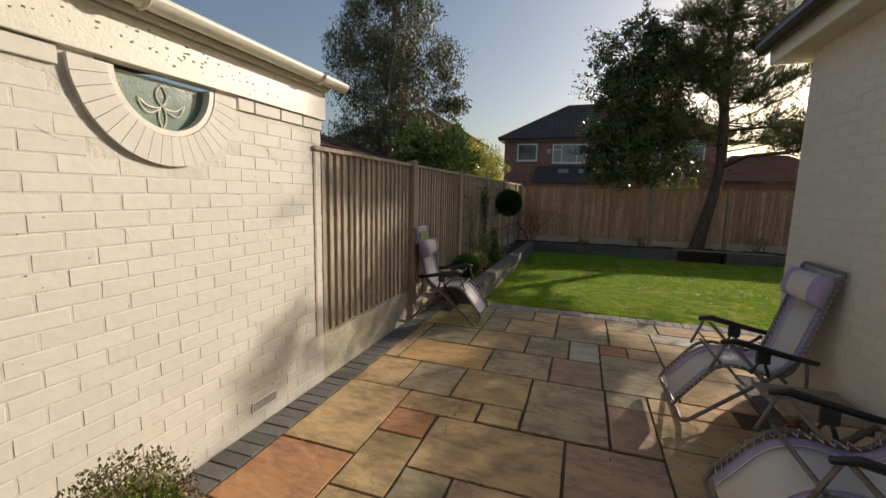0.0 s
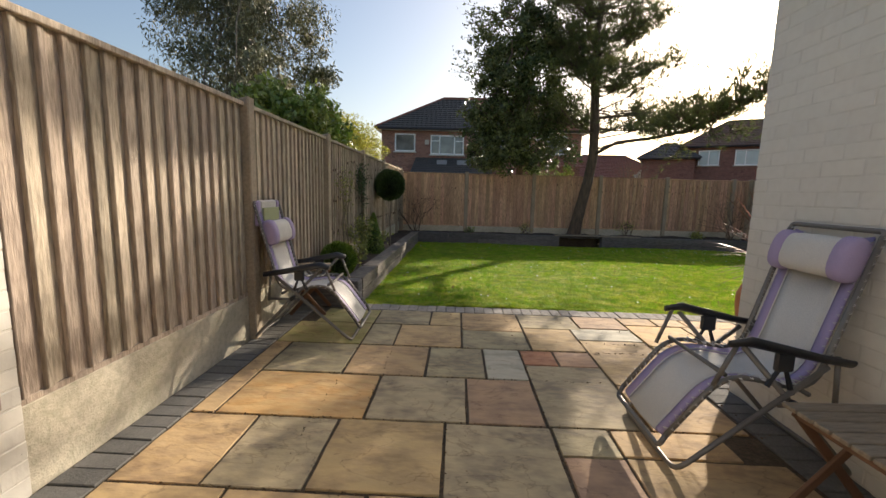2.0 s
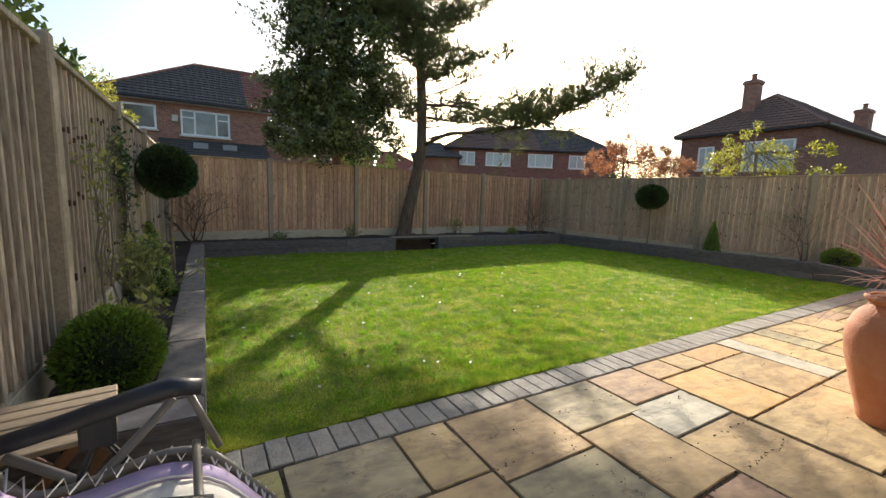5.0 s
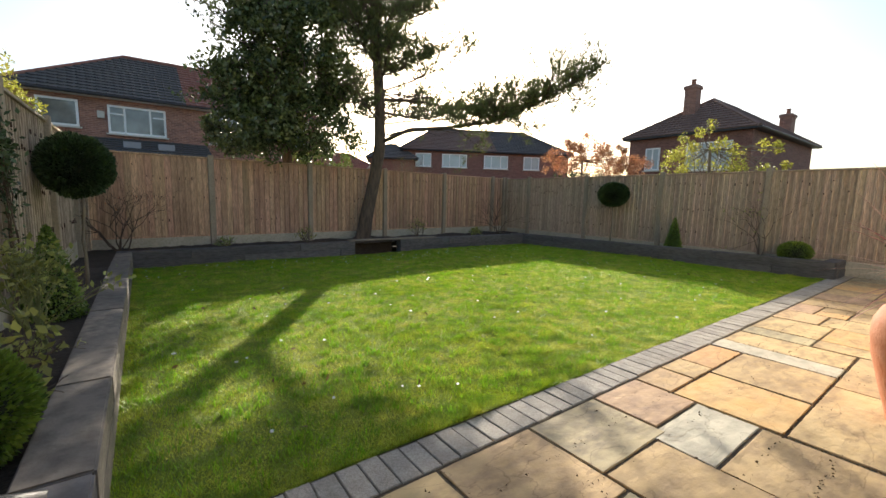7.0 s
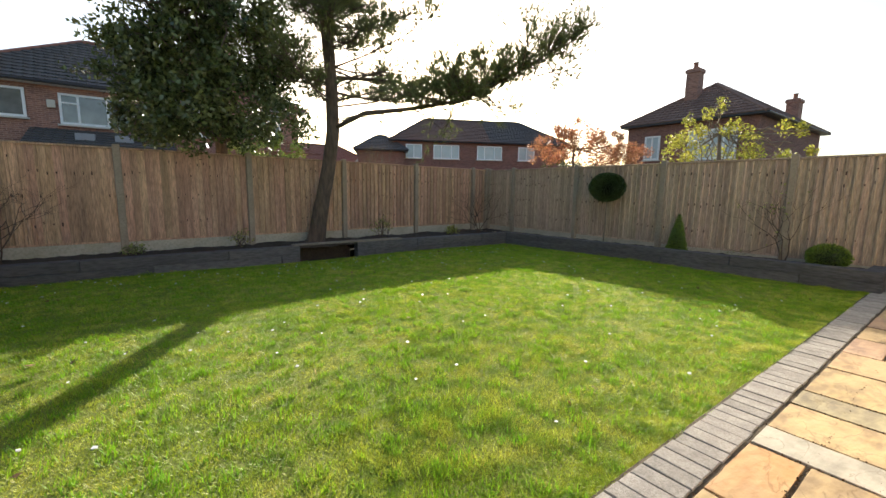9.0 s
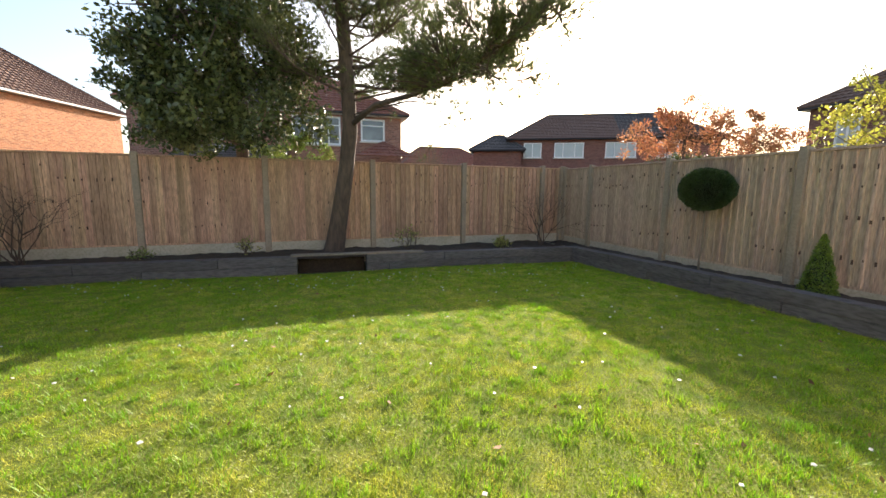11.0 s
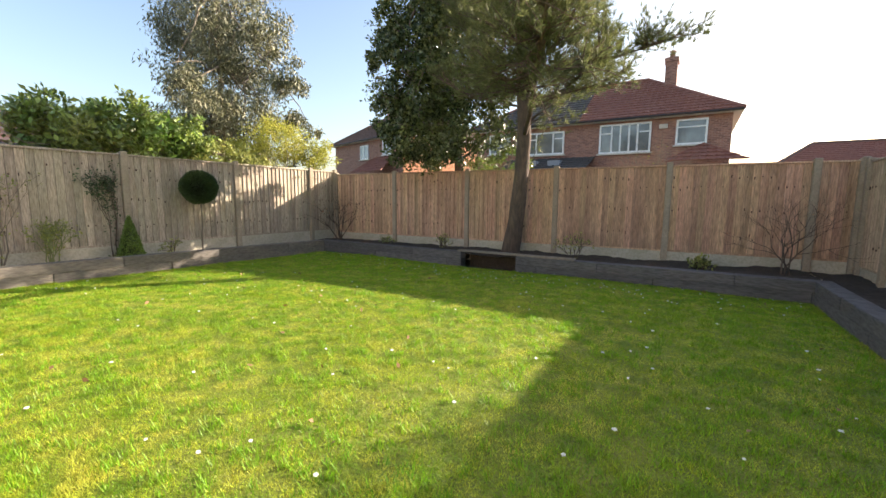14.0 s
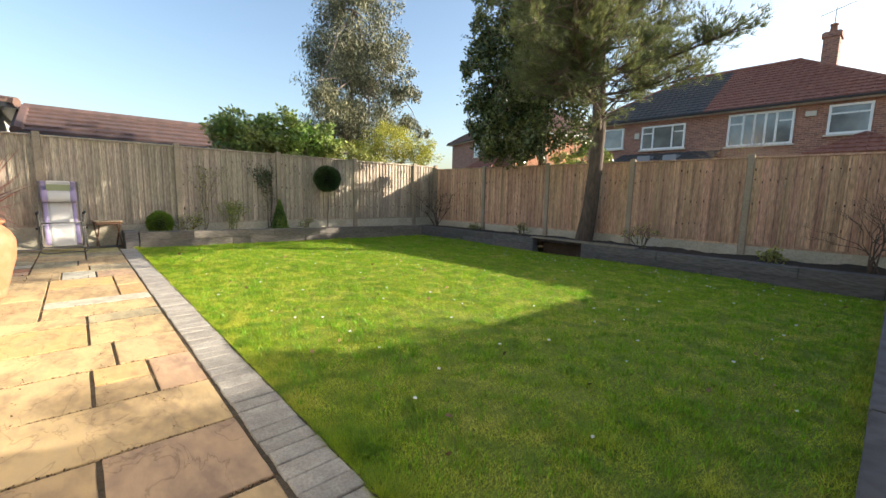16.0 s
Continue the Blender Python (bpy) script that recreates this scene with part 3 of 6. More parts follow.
soil("soil_left", FENCE_X, 6.75, BED_X - 0.17, 14.16, "dark bare soil with bark chips in the bed by the patio fence")
soil("soil_back", BED_X - 0.17, BED_Y + 0.17, BED_R + 0.17, 14.3, "dark bare soil in the back bed", lambda x: back_y(x) - 0.01)
soil("soil_right", BED_R + 0.17, 6.76, RIGHT_X, 14.6, "dark bare soil in the bed along the side fence")

# ---- houses around ----
M_BRICK_H = material("red_brick_house", (0.28, 0.145, 0.11), 0.9, other=(0.17, 0.095, 0.08), scale=3, amount=0.7, fine=(0.35, 0.18, 0.12), fine_scale=9, fine_amount=0.5, bump=0.3)
# brighter orange copy of the house brick, with sunlight put into its colour
M_BRICK_SUN = material("sunlit_brick_house", (0.46, 0.2, 0.1), 0.9, other=(0.38, 0.17, 0.09), scale=3, amount=0.6, fine=(0.5, 0.28, 0.16), fine_scale=9, fine_amount=0.5, bump=0.3)


def bricked(m, mortar):
    """Adds courses of brick to a wall's colour and relief."""
    t, n, l = m.node_tree, m.node_tree.nodes, m.node_tree.links
    co, sp, ad, cb, br, mx = [n.new(k) for k in ("ShaderNodeTexCoord", "ShaderNodeSeparateXYZ", "ShaderNodeMath", "ShaderNodeCombineXYZ", "ShaderNodeTexBrick", "ShaderNodeMix")]
    l.new(co.outputs["Object"], sp.inputs[0])
    l.new(sp.outputs[0], ad.inputs[0])
    l.new(sp.outputs[1], ad.inputs[1])
    l.new(ad.outputs[0], cb.inputs[0])
    l.new(sp.outputs[2], cb.inputs[1])
    l.new(cb.outputs[0], br.inputs["Vector"])
    br.inputs["Scale"].default_value = 1.0
    br.inputs["Brick Width"].default_value, br.inputs["Row Height"].default_value, br.inputs["Mortar Size"].default_value = 0.225, 0.075, 0.011
    br.inputs["Color1"].default_value, br.inputs["Color2"].default_value, br.inputs["Mortar"].default_value = (0.72, 0.66, 0.66, 1), (1.3, 1.22, 1.15, 1), mortar
    b = n["Principled BSDF"]
    src = b.inputs["Base Color"].links[0].from_socket
    mx.data_type, mx.blend_type = "RGBA", "MULTIPLY"
    mx.inputs[0].default_value = 1.0
    l.new(src, mx.inputs[6])
    l.new(br.outputs[0], mx.inputs[7])
    l.new(mx.outputs[2], b.inputs["Base Color"])


bricked(M_BRICK_H, (1.5, 1.7, 1.7, 1))
bricked(M_BRICK_SUN, (1.2, 1.4, 1.5, 1))
M_BRICK_D = material("dark_red_brick_house", (0.2, 0.09, 0.07), 0.9, other=(0.14, 0.07, 0.055), scale=3, amount=0.7, fine=(0.25, 0.13, 0.1), fine_scale=9, fine_amount=0.5, bump=0.3)
bricked(M_BRICK_D, (1.4, 1.6, 1.6, 1))
M_RENDER = material("pale_render", (0.62, 0.58, 0.5), 0.85, other=(0.5, 0.47, 0.4), scale=2)
M_TILE_R = material("red_pantile", (0.27, 0.1, 0.065), 0.8, other=(0.2, 0.075, 0.055), scale=1.5, amount=0.7, fine=(0.36, 0.17, 0.12), fine_scale=5, fine_amount=0.5)
M_TILE_G = material("grey_slate_tile", (0.075, 0.07, 0.07), 0.7, other=(0.11, 0.095, 0.085), scale=1.2, amount=0.7, fine=(0.05, 0.05, 0.05), fine_scale=6, fine_amount=0.5)
M_TILE_B = material("brown_concrete_tile", (0.175, 0.098, 0.07), 0.8, other=(0.22, 0.14, 0.11), scale=1.2, amount=0.7, fine=(0.1, 0.07, 0.06), fine_scale=6, fine_amount=0.5)
M_TILE_D = material("dark_purple_brown_tile", (0.095, 0.06, 0.055), 0.75, other=(0.15, 0.085, 0.07), scale=1.2, amount=0.7, fine=(0.05, 0.04, 0.04), fine_scale=6, fine_amount=0.5)
M_PVC = material("white_window_frame", (0.8, 0.8, 0.78), 0.35)
M_PANE = material("house_window_glass", (0.06, 0.065, 0.07), 0.08, other=(0.3, 0.33, 0.35), scale=1.4, spec=1.0)
M_BLIND = material("pale_blind_glass", (0.45, 0.5, 0.5), 0.2, other=(0.3, 0.35, 0.36), scale=1.5, spec=0.9)
M_POT_H = material("chimney_pot_clay", (0.3, 0.14, 0.09), 0.9)
M_LEADF = material("lead_flashing", (0.3, 0.31, 0.33), 0.5)


def slope(name, house, mat, corners, rows, mat_label="", rolls=True):
    """A tiled roof face from eaves left, eaves right, ridge right, ridge left, with stepped courses and raised tile rolls."""
    a, b, c, d = [Vector(p) for p in corners]
    bm = bmesh.new()
    nrm = (b - a).cross(d - a).normalized()
    if nrm.z < 0:
        nrm = -nrm
    for k in range(rows):
        t0, t1 = k / rows, (k + 1) / rows
        p = [a.lerp(d, t0) + nrm * 0.05, b.lerp(c, t0) + nrm * 0.05, b.lerp(c, t1), a.lerp(d, t1)]
        q = [v - nrm * 0.06 for v in p]
        vs = [bm.verts.new(v) for v in p + q]
        for f in ((0, 1, 2, 3), (4, 7, 6, 5), (0, 4, 5, 1), (1, 5, 6, 2), (2, 6, 7, 3), (3, 7, 4, 0)):
            if len({tuple(round(x, 4) for x in vs[i].co) for i in f}) > 2:
                bm.faces.new([vs[i] for i in f])
        w = (p[1] - p[0]).length
        n = int(w / 0.3) if rolls else 0
        for j in range(n):
            u = (j + 0.5) / n
            s, e = p[0].lerp(p[1], u), p[3].lerp(p[2], u)
            along = (p[1] - p[0]).normalized() * 0.035
            tri = [bm.verts.new(v) for v in (s - along, s + nrm * 0.035, s + along, e - along, e + nrm * 0.03, e + along)]
            bm.faces.new((tri[0], tri[1], tri[4], tri[3]))
            bm.faces.new((tri[1], tri[2], tri[5], tri[4]))
            bm.faces.new((tri[0], tri[2], tri[1]))
    return part(name, bm, mat, house, mat_label)


def house_window(house, cx, cz, w, h, lights, mat=None, y=0.0, sill=True, turn=0.0):
    """A window in the front face (y = 0, looking to -y) of a house."""
    win = empty("window", pose(cx, y, cz, 0, 0, turn))
    win.parent = house
    bm = bmesh.new()
    t = 0.085
    box(bm, -w / 2, -0.05, -h / 2, -w / 2 + t, 0.06, h / 2)
    box(bm, w / 2 - t, -0.05, -h / 2, w / 2, 0.06, h / 2)
    box(bm, -w / 2 + t, -0.05, h / 2 - t, w / 2 - t, 0.06, h / 2)
    box(bm, -w / 2 + t, -0.05, -h / 2, w / 2 - t, 0.06, -h / 2 + t)
    x = -w / 2
    for i, f in enumerate(lights):
        x1 = x + abs(f) * w
        if i < len(lights) - 1:
            box(bm, x1 - 0.042, -0.045, -h / 2 + t, x1 + 0.035, 0.05, h / 2 - t)
        if f < 0:
            box(bm, x + t, -0.04, h * 0.17, x1 - 0.036, 0.04, h * 0.17 + 0.06)
        x = x1
    part("window_frame", bm, M_PVC, win)
    x = -w / 2
    for f in lights:
        x1 = x + abs(f) * w
        part("pane", a_box(x + 0.03, 0.0, -h / 2 + 0.03, x1 - 0.03, 0.012, h / 2 - 0.03), mat or M_PANE, win)
        x = x1
    if sill:
        part("window_sill", a_box(-w / 2 - 0.08, -0.12, -h / 2 - 0.07, w / 2 + 0.08, -0.0, -h / 2 - 0.003), M_RENDER, win)


def chimney(house, x, y, z0, z1, w=0.6, d=0.6, pots=1, aerial=False):
    ch = empty("chimney", pose(x, y, 0))
    ch.parent = house
    bm = a_box(-w / 2, -d / 2, z0, w / 2, d / 2, z1, 0.01)
    box(bm, -w / 2 - 0.06, -d / 2 - 0.06, z1 - 0.25, w / 2 + 0.06, d / 2 + 0.06, z1 - 0.05, 0.01)
    part("chimney_shaft", bm, M_BRICK_H, ch)
    part("flashing", a_box(-w / 2 - 0.15, -d / 2 - 0.25, z0 + 0.1, w / 2 + 0.15, d / 2 + 0.05, z0 + 0.32, 0.02), M_LEADF, ch)
    for k in range(pots):
        bm = bmesh.new()
        lathe(bm, [(0.15, z1 - 0.06), (0.13, z1 + 0.2), (0.12, z1 + 0.3), (0.15, z1 + 0.32), (0.15, z1 + 0.38), (0.1, z1 + 0.38)], 12)
        bmesh.ops.translate(bm, vec=((k - (pots - 1) / 2) * 0.34, 0, 0), verts=bm.verts)
        part("chimney_pot", bm, M_POT_H, ch)
    if aerial:
        bm = bmesh.new()
        tube(bm, [(0, 0, z1), (0, 0, z1 + 1.1)], 0.015, 5)
        tube(bm, [(-0.5, 0, z1 + 0.85), (0.6, 0, z1 + 1.15)], 0.012, 5)
        for k in range(7):
            u = k / 6
            tube(bm, [(-0.5 + 1.1 * u, -0.12, z1 + 0.85 + 0.3 * u), (-0.5 + 1.1 * u, 0.12, z1 + 0.85 + 0.3 * u)], 0.006, 4)
        part("aerial", bm, M_DARK, ch)


def house(words, m, w, d, eaves, ridge, hip_l, hip_r, mats, split=None, wall=None, over=0.35, rolls=True):
    """A two-storey house: front face at y = 0 looking to -y, from x = 0 to w, with hips of those lengths."""
    h = tagged(empty("house", m), words, "house", "houses around")
    core = a_box(0, 0.03, -0.3, w, d, eaves)
    part("wall", core, wall or M_BRICK_H, h)
    part("eaves_board", a_box(-over, -over, eaves - 0.06, w + over, d + over, eaves + 0.05, 0.01), M_PVC if wall is None else M_DARK, h)
    x0, x1, y0, y1, ze = -over, w + over, -over, d + over, eaves + 0.06
    yr = (y0 + y1) / 2
    r0, r1 = (x0 + hip_l, yr, ridge), (x1 - hip_r, yr, ridge)
    rows = max(int(math.hypot(yr - y0, ridge - ze) / 0.33), 4)
    if split:
        ef, eb = (split, y0, ze), (split, y1, ze)
        sp = (split, yr, ridge)
        slope("roof", h, mats[0], [(x0, y0, ze), ef, sp, r0], rows)
        slope("roof", h, mats[1], [ef, (x1, y0, ze), r1, sp], rows)
        slope("roof", h, mats[0], [(x0, y1, ze), eb, sp, r0], rows)
        slope("roof", h, mats[1], [eb, (x1, y1, ze), r1, sp], rows)
    else:
        slope("roof", h, mats[0], [(x0, y0, ze), (x1, y0, ze), r1, r0], rows, "", rolls)
        slope("roof", h, mats[0], [(x0, y1, ze), (x1, y1, ze), r1, r0], rows)
    slope("roof", h, mats[0], [(x0, y1, ze), (x0, y0, ze), r0, r0], rows)
    slope("roof", h, mats[-1], [(x1, y0, ze), (x1, y1, ze), r1, r1], rows)
    bm = bmesh.new()
    tube(bm, [r0, r1], 0.13, 6)
    for c, r in (((x0, y0, ze), r0), ((x1, y0, ze), r1), ((x0, y1, ze), r0), ((x1, y1, ze), r1)):
        tube(bm, [c, r], 0.11, 6)
    part("ridge_tiles", bm, mats[-1], h)
    bm = bmesh.new()
    tube(bm, [(x0, y0 - 0.05, eaves), (x1, y0 - 0.05, eaves)], 0.055, 6)
    part("house_gutter", bm, M_DARK, h)
    return h

# semi-detached pair behind the garden
HX, HY = -4.6, 28.6
hA = house("pair of brick semi-detached houses, roof half slate, half red tile", pose(HX, HY, 0), 12.5, 8.0, 5.1, 7.85, 4.05, 4.15, (M_TILE_G, M_TILE_R), split=6.0)
house_window(hA, 4.15, 4.2, 2.1, 1.2, (-0.28, 0.44, -0.28))
house_window(hA, 1.5, 4.3, 1.3, 1.1, (1.0,))
house_window(hA, 8.15, 4.22, 2.35, 1.42, (-0.25, 0.17, 0.17, 0.16, -0.25))
house_window(hA, 10.98, 4.33, 1.25, 1.15, (-1.0,))
chimney(hA, 9.8, 3.2, 6.5, 8.6, 0.55, 0.75, 1, True)
slope("porch_roof", hA, M_TILE_R, [(9.9, -1.6, 2.9), (13.1, -1.6, 2.9), (11.5, 0.0, 3.8), (11.5, 0.0, 3.8)], 5)
slope("porch_roof", hA, M_TILE_G, [(2.2, -3.2, 2.3), (6.8, -3.2, 2.3), (6.8, 0.0, 3.4), (2.2, 0.0, 3.4)], 9)
part("rear_extension", a_box(2.3, -3.0, -0.2, 6.7, 0.02, 2.25), M_BRICK_H, hA)
for x in (3.6, 4.8):
    part("rooflight", box(bmesh.new(), x, -1.5, 2.9, x + 0.6, -0.8, 3.16, 0.01), M_LEADF, hA)
part("alarm_box", a_box(2.75, -0.08, 4.2, 3.0, 0.02, 4.5, 0.01), M_RENDER, hA)
part("alarm_box", a_box(9.65, -0.08, 4.55, 10.0, 0.02, 4.75, 0.01), M_RENDER, hA)
hB = house("red brick house with a brown hipped roof and a side wall coloured as sunlit", pose(-21.06, 33.06, 0, 0, 0, -18), 10.5, 8.8, 5.7, 8.7, 3.6, 3.6, (M_TILE_B, M_TILE_B))
# thin added sheet that paints the sun onto this side of the house
part("side_wall", a_box(10.49, 0.02, -0.3, 10.53, 8.8, 5.62), M_BRICK_SUN, hB, "side wall with sunlight painted in as orange brick")
house_window(hB, 8.55, 4.95, 1.2, 1.1, (1.0,), M_BLIND)
house_window(hB, 5.2, 4.8, 1.3, 1.1, (0.5, 0.5), M_BLIND)
chimney(hB, 6.4, 2.0, 6.5, 8.5, 1.0, 0.6, 2)
slope("porch_roof", hB, M_TILE_R, [(5.8, -1.6, 3.1), (10.2, -1.6, 3.1), (9.2, 0.0, 4.3), (6.8, 0.0, 4.3)], 6)
hC = house("far brick house with a long brown hipped roof and white windows", pose(19.6, 39.0, 0, 0, 0, -28), 16.5, 8.0, 5.6, 8.2, 3.6, 3.8, (M_TILE_B, M_TILE_G), split=9.0, wall=M_BRICK_D)
for x, w_ in ((1.9, 1.5), (4.9, 2.4), (9.0, 2.4), (12.6, 1.6)):
    house_window(hC, x, 4.7, w_, 1.25, (0.5, 0.5) if w_ < 2 else (0.3, 0.4, 0.3), M_BLIND)
hC2 = house("low brick wing of the far house", pose(16.4, 39.5, 0, 0, 0, -28), 4.0, 5.0, 4.6, 6.1, 1.9, 1.9, (M_TILE_G, M_TILE_G), wall=M_BRICK_D)
hD = house("red brick house with a hipped brown roof and two chimneys", pose(26.0, 13.4, 0), 11.6, 6.9, 5.25, 7.8, 3.8, 4.0, (M_TILE_B, M_TILE_B), wall=M_BRICK_D)
house_window(hD, -0.04, 3.9, 2.4, 1.6, (0.25, 0.25, 0.25, 0.25), M_BLIND, 2.1, True, -90)
house_window(hD, -0.04, 3.9, 0.9, 1.4, (0.5, 0.5), M_BLIND, 5.3, True, -90)
chimney(hD, 2.2, 4.2, 6.4, 8.6, 0.7, 0.7, 1)
chimney(hD, 10.8, 1.4, 5.5, 7.6, 0.9, 0.7, 1)
hF = house("distant brown-roofed bungalow beyond the back fence", pose(11.2, 46, 0), 11, 8, 3.2, 5.8, 3.5, 3.5, (M_TILE_R, M_TILE_B))
part('gable', a_box(7.2, -1.2, 2.0, 9.6, 0.0, 3.6), M_RENDER, hF)
slope('gable_roof', hF, M_RENDER, [(7.0, -1.25, 3.6), (9.8, -1.25, 3.6), (8.4, -1.2, 5.0), (8.4, -1.2, 5.0)], 3, '', False)
hG = house("long brown-tiled garage roof next door", pose(-4.7, 5.5, 0, 0, 0, 90), 6.5, 2.6, 2.1, 2.84, 0.06, 0.06, (M_TILE_D, M_TILE_D), rolls=False)
hH = house("white rendered house next door", pose(-9.4, 1.2, 0), 3.8, 3.6, 2.8, 3.2, 1.6, 1.6, (M_TILE_B, M_TILE_B), wall=M_RENDER)

# ---- trees and shrubs ----
M_BARK = material("pine_bark", (0.17, 0.12, 0.085), 0.95, other=(0.09, 0.065, 0.05), scale=8, amount=0.8, fine=(0.05, 0.04, 0.03), fine_scale=22, fine_amount=0.6, stretch=(1, 1, 0.3), bump=1.0, bump_scale=30)
M_BARK_G = material("grey_bark", (0.24, 0.2, 0.15), 0.95, other=(0.15, 0.12, 0.09), scale=8, amount=0.8, bump=0.6, bump_scale=30)


def leafy(name, c, c2, trans=0.35, rough=0.5):
    return material(name, c, rough, other=c2, scale=1.2, amount=0.8, island=True, each=0.45, hue_each=0.014, translucent=trans)


M_NEEDLE = leafy("pine_needles", (0.10, 0.125, 0.045), (0.19, 0.2, 0.07), 0.5, 0.5)
M_HOLLY = leafy("dark_evergreen_leaf", (0.05, 0.075, 0.03), (0.17, 0.19, 0.06), 0.15, 0.25)
M_EUC = leafy("olive_grey_leaf", (0.10, 0.115, 0.06), (0.27, 0.255, 0.14), 0.08)
M_LAUREL = leafy("laurel_leaf", (0.12, 0.22, 0.035), (0.36, 0.37, 0.1), 0.2, 0.3)
M_YELLOW = leafy("yellow_green_leaf", (0.46, 0.43, 0.07), (0.3, 0.34, 0.05), 0.4)
M_RUST = leafy("copper_leaf", (0.5, 0.2, 0.09), (0.38, 0.22, 0.12), 0.45)
M_BOXL = leafy("box_leaf", (0.11, 0.2, 0.03), (0.25, 0.33, 0.05), 0.25, 0.35)
M_BALL = leafy("dark_topiary_leaf", (0.04, 0.075, 0.025), (0.085, 0.12, 0.04), 0.05, 0.5)
# near-black colour put in for the shade between topiary leaves
M_CORE = material("painted_inner_shade", (0.025, 0.035, 0.015), 0.95)
M_ROSE = leafy("climber_leaf", (0.24, 0.28, 0.07), (0.42, 0.4, 0.12), 0.4)


def unit(v):
    return v / np.maximum(np.linalg.norm(v, axis=-1, keepdims=True), 1e-9)


def leaves(name, parent, centres, size, mat, aspect=0.45, lift=0.3, droop=0.0, seed=1, label=""):
    """Small bent leaves (two triangles each side of a midrib) at the centres, each turned its own way."""
    r = np.random.default_rng(seed)
    n = len(centres)
    d = unit(r.normal(size=(n, 3)) + np.array([0, 0, lift - droop]))
    if droop:
        d = unit(d * np.array([1, 1, 1]) + np.array([0, 0, -droop]))
    s = unit(np.cross(d, r.normal(size=(n, 3))))
    u = np.cross(s, d)
    ln = size * r.uniform(0.6, 1.3, (n, 1))
    base = centres
    tip = base + d * ln
    mid = base + d * ln * 0.5 - u * ln * 0.08
    v = np.stack([base, mid + s * ln * aspect * 0.5, tip, mid - s * ln * aspect * 0.5], 1).reshape(-1, 3)
    f = np.arange(n * 4).reshape(n, 4)
    return tagged(raw(name, v, f, mat, parent), label)


def needles(name, parent, centres, dirs, size, mat, per=9, seed=1):
    """Tufts of thin needles fanning out about a direction."""
    r = np.random.default_rng(seed)
    n = len(centres)
    c = np.repeat(centres, per, 0)
    d = unit(np.repeat(dirs, per, 0) + r.normal(size=(n * per, 3)) * 0.5)
    s = unit(np.cross(d, r.normal(size=(n * per, 3))))
    ln = size * r.uniform(0.6, 1.25, (n * per, 1))
    base = c - d * 0.01
    v = np.stack([base - s * 0.0032, base + s * 0.0032, base + d * ln], 1).reshape(-1, 3)
    return raw(name, v, np.arange(n * per * 3).reshape(-1, 3), mat, parent)


def blob_points(n, blobs, seed, shell=0.55):
    """Points inside a set of uneven clumps (centre, radii), thicker towards their outside, with gaps between sub-clumps."""
    r = np.random.default_rng(seed)
    out = []
    vol = np.array([b[3] * b[4] * b[5] for b in blobs]) ** 0.67
    for b, k in zip(blobs, (vol / vol.sum() * n).astype(int)):
        sub = max(int(k / 90), 3)
        dirs = unit(r.normal(size=(sub, 3)))
        cen = np.array(b[:3]) + dirs * np.array(b[3:6]) * r.uniform(0.35, 0.92, (sub, 1))
        pick = r.integers(0, sub, k)
        sc = np.array(b[3:6]).mean() * 0.26
        out.append(cen[pick] + unit(r.normal(size=(k, 3))) * sc * r.uniform(0.1, 1, (k, 1)) ** shell)
    return np.concatenate(out)


def limb(bm, a, b, ra, rb, seed, bend=0.08, n=6, sides=7):
    r = random.Random(seed)
    a, b = Vector(a), Vector(b)
    ln = (b - a).length
    pts, rad = [], []
    for i in range(n + 1):
        t = i / n
        w = math.sin(math.pi * t) * ln * bend
        pts.append(a.lerp(b, t) + Vector((r.uniform(-w, w), r.uniform(-w, w), r.uniform(-w, w) * 0.7)))
        rad.append(ra * (1 - t) + rb * t)
    tube(bm, pts, rad, sides)
    return pts


def tree(name, words, category, trunk, blobs, leaf, mat, n, bark, seed, radius=0.1, top=0.03, aspect=0.45, lift=0.3, droop=0.0, limbs=14, group="", sprays=()):
    t = tagged(empty(name, pose(*trunk[0])), words, category, group)
    off = np.array(trunk[0])
    r = random.Random(seed)
    bm = bmesh.new()
    pts = [Vector(p) - Vector(trunk[0]) for p in trunk]
    tube(bm, pts, [radius * (1 - i / max(len(pts) - 1, 1)) + top * i / max(len(pts) - 1, 1) for i in range(len(pts))], 10)
    part("trunk", bm, bark, t, smooth=True)
    bm = bmesh.new()
    for k in range(limbs):
        b = blobs[k % len(blobs)]
        i = r.randrange(max(len(pts) // 3, 0), len(pts))
        target = Vector(b[:3]) - Vector(trunk[0]) + Vector([r.uniform(-0.8, 0.8) * b[3 + q] for q in range(3)])
        limb(bm, pts[i], target, radius * 0.28, 0.006, seed + k, 0.1)
    points = [blob_points(n, blobs, seed)]
    rs = np.random.default_rng(seed)
    for a, b, count in sprays:
        a, b = Vector(a), Vector(b)
        path = limb(bm, a - Vector(trunk[0]), b - Vector(trunk[0]), 0.012, 0.003, int(b.length * 1000) % 997, 0.06, 5, 5)
        u = rs.uniform(0.25, 1.02, count)
        line = np.array([tuple(p) for p in path]) + off
        f = np.clip(u, 0, 0.999) * (len(line) - 1)
        i = f.astype(int)
        points.append(line[i] * (1 - (f - i))[:, None] + line[i + 1] * (f - i)[:, None] + rs.normal(0, 0.045, (count, 3)))
    part("branching", bm, bark, t, smooth=True)
    tagged(leaves("crown", t, np.concatenate(points) - off, leaf, mat, aspect, lift, droop, seed))
    return t


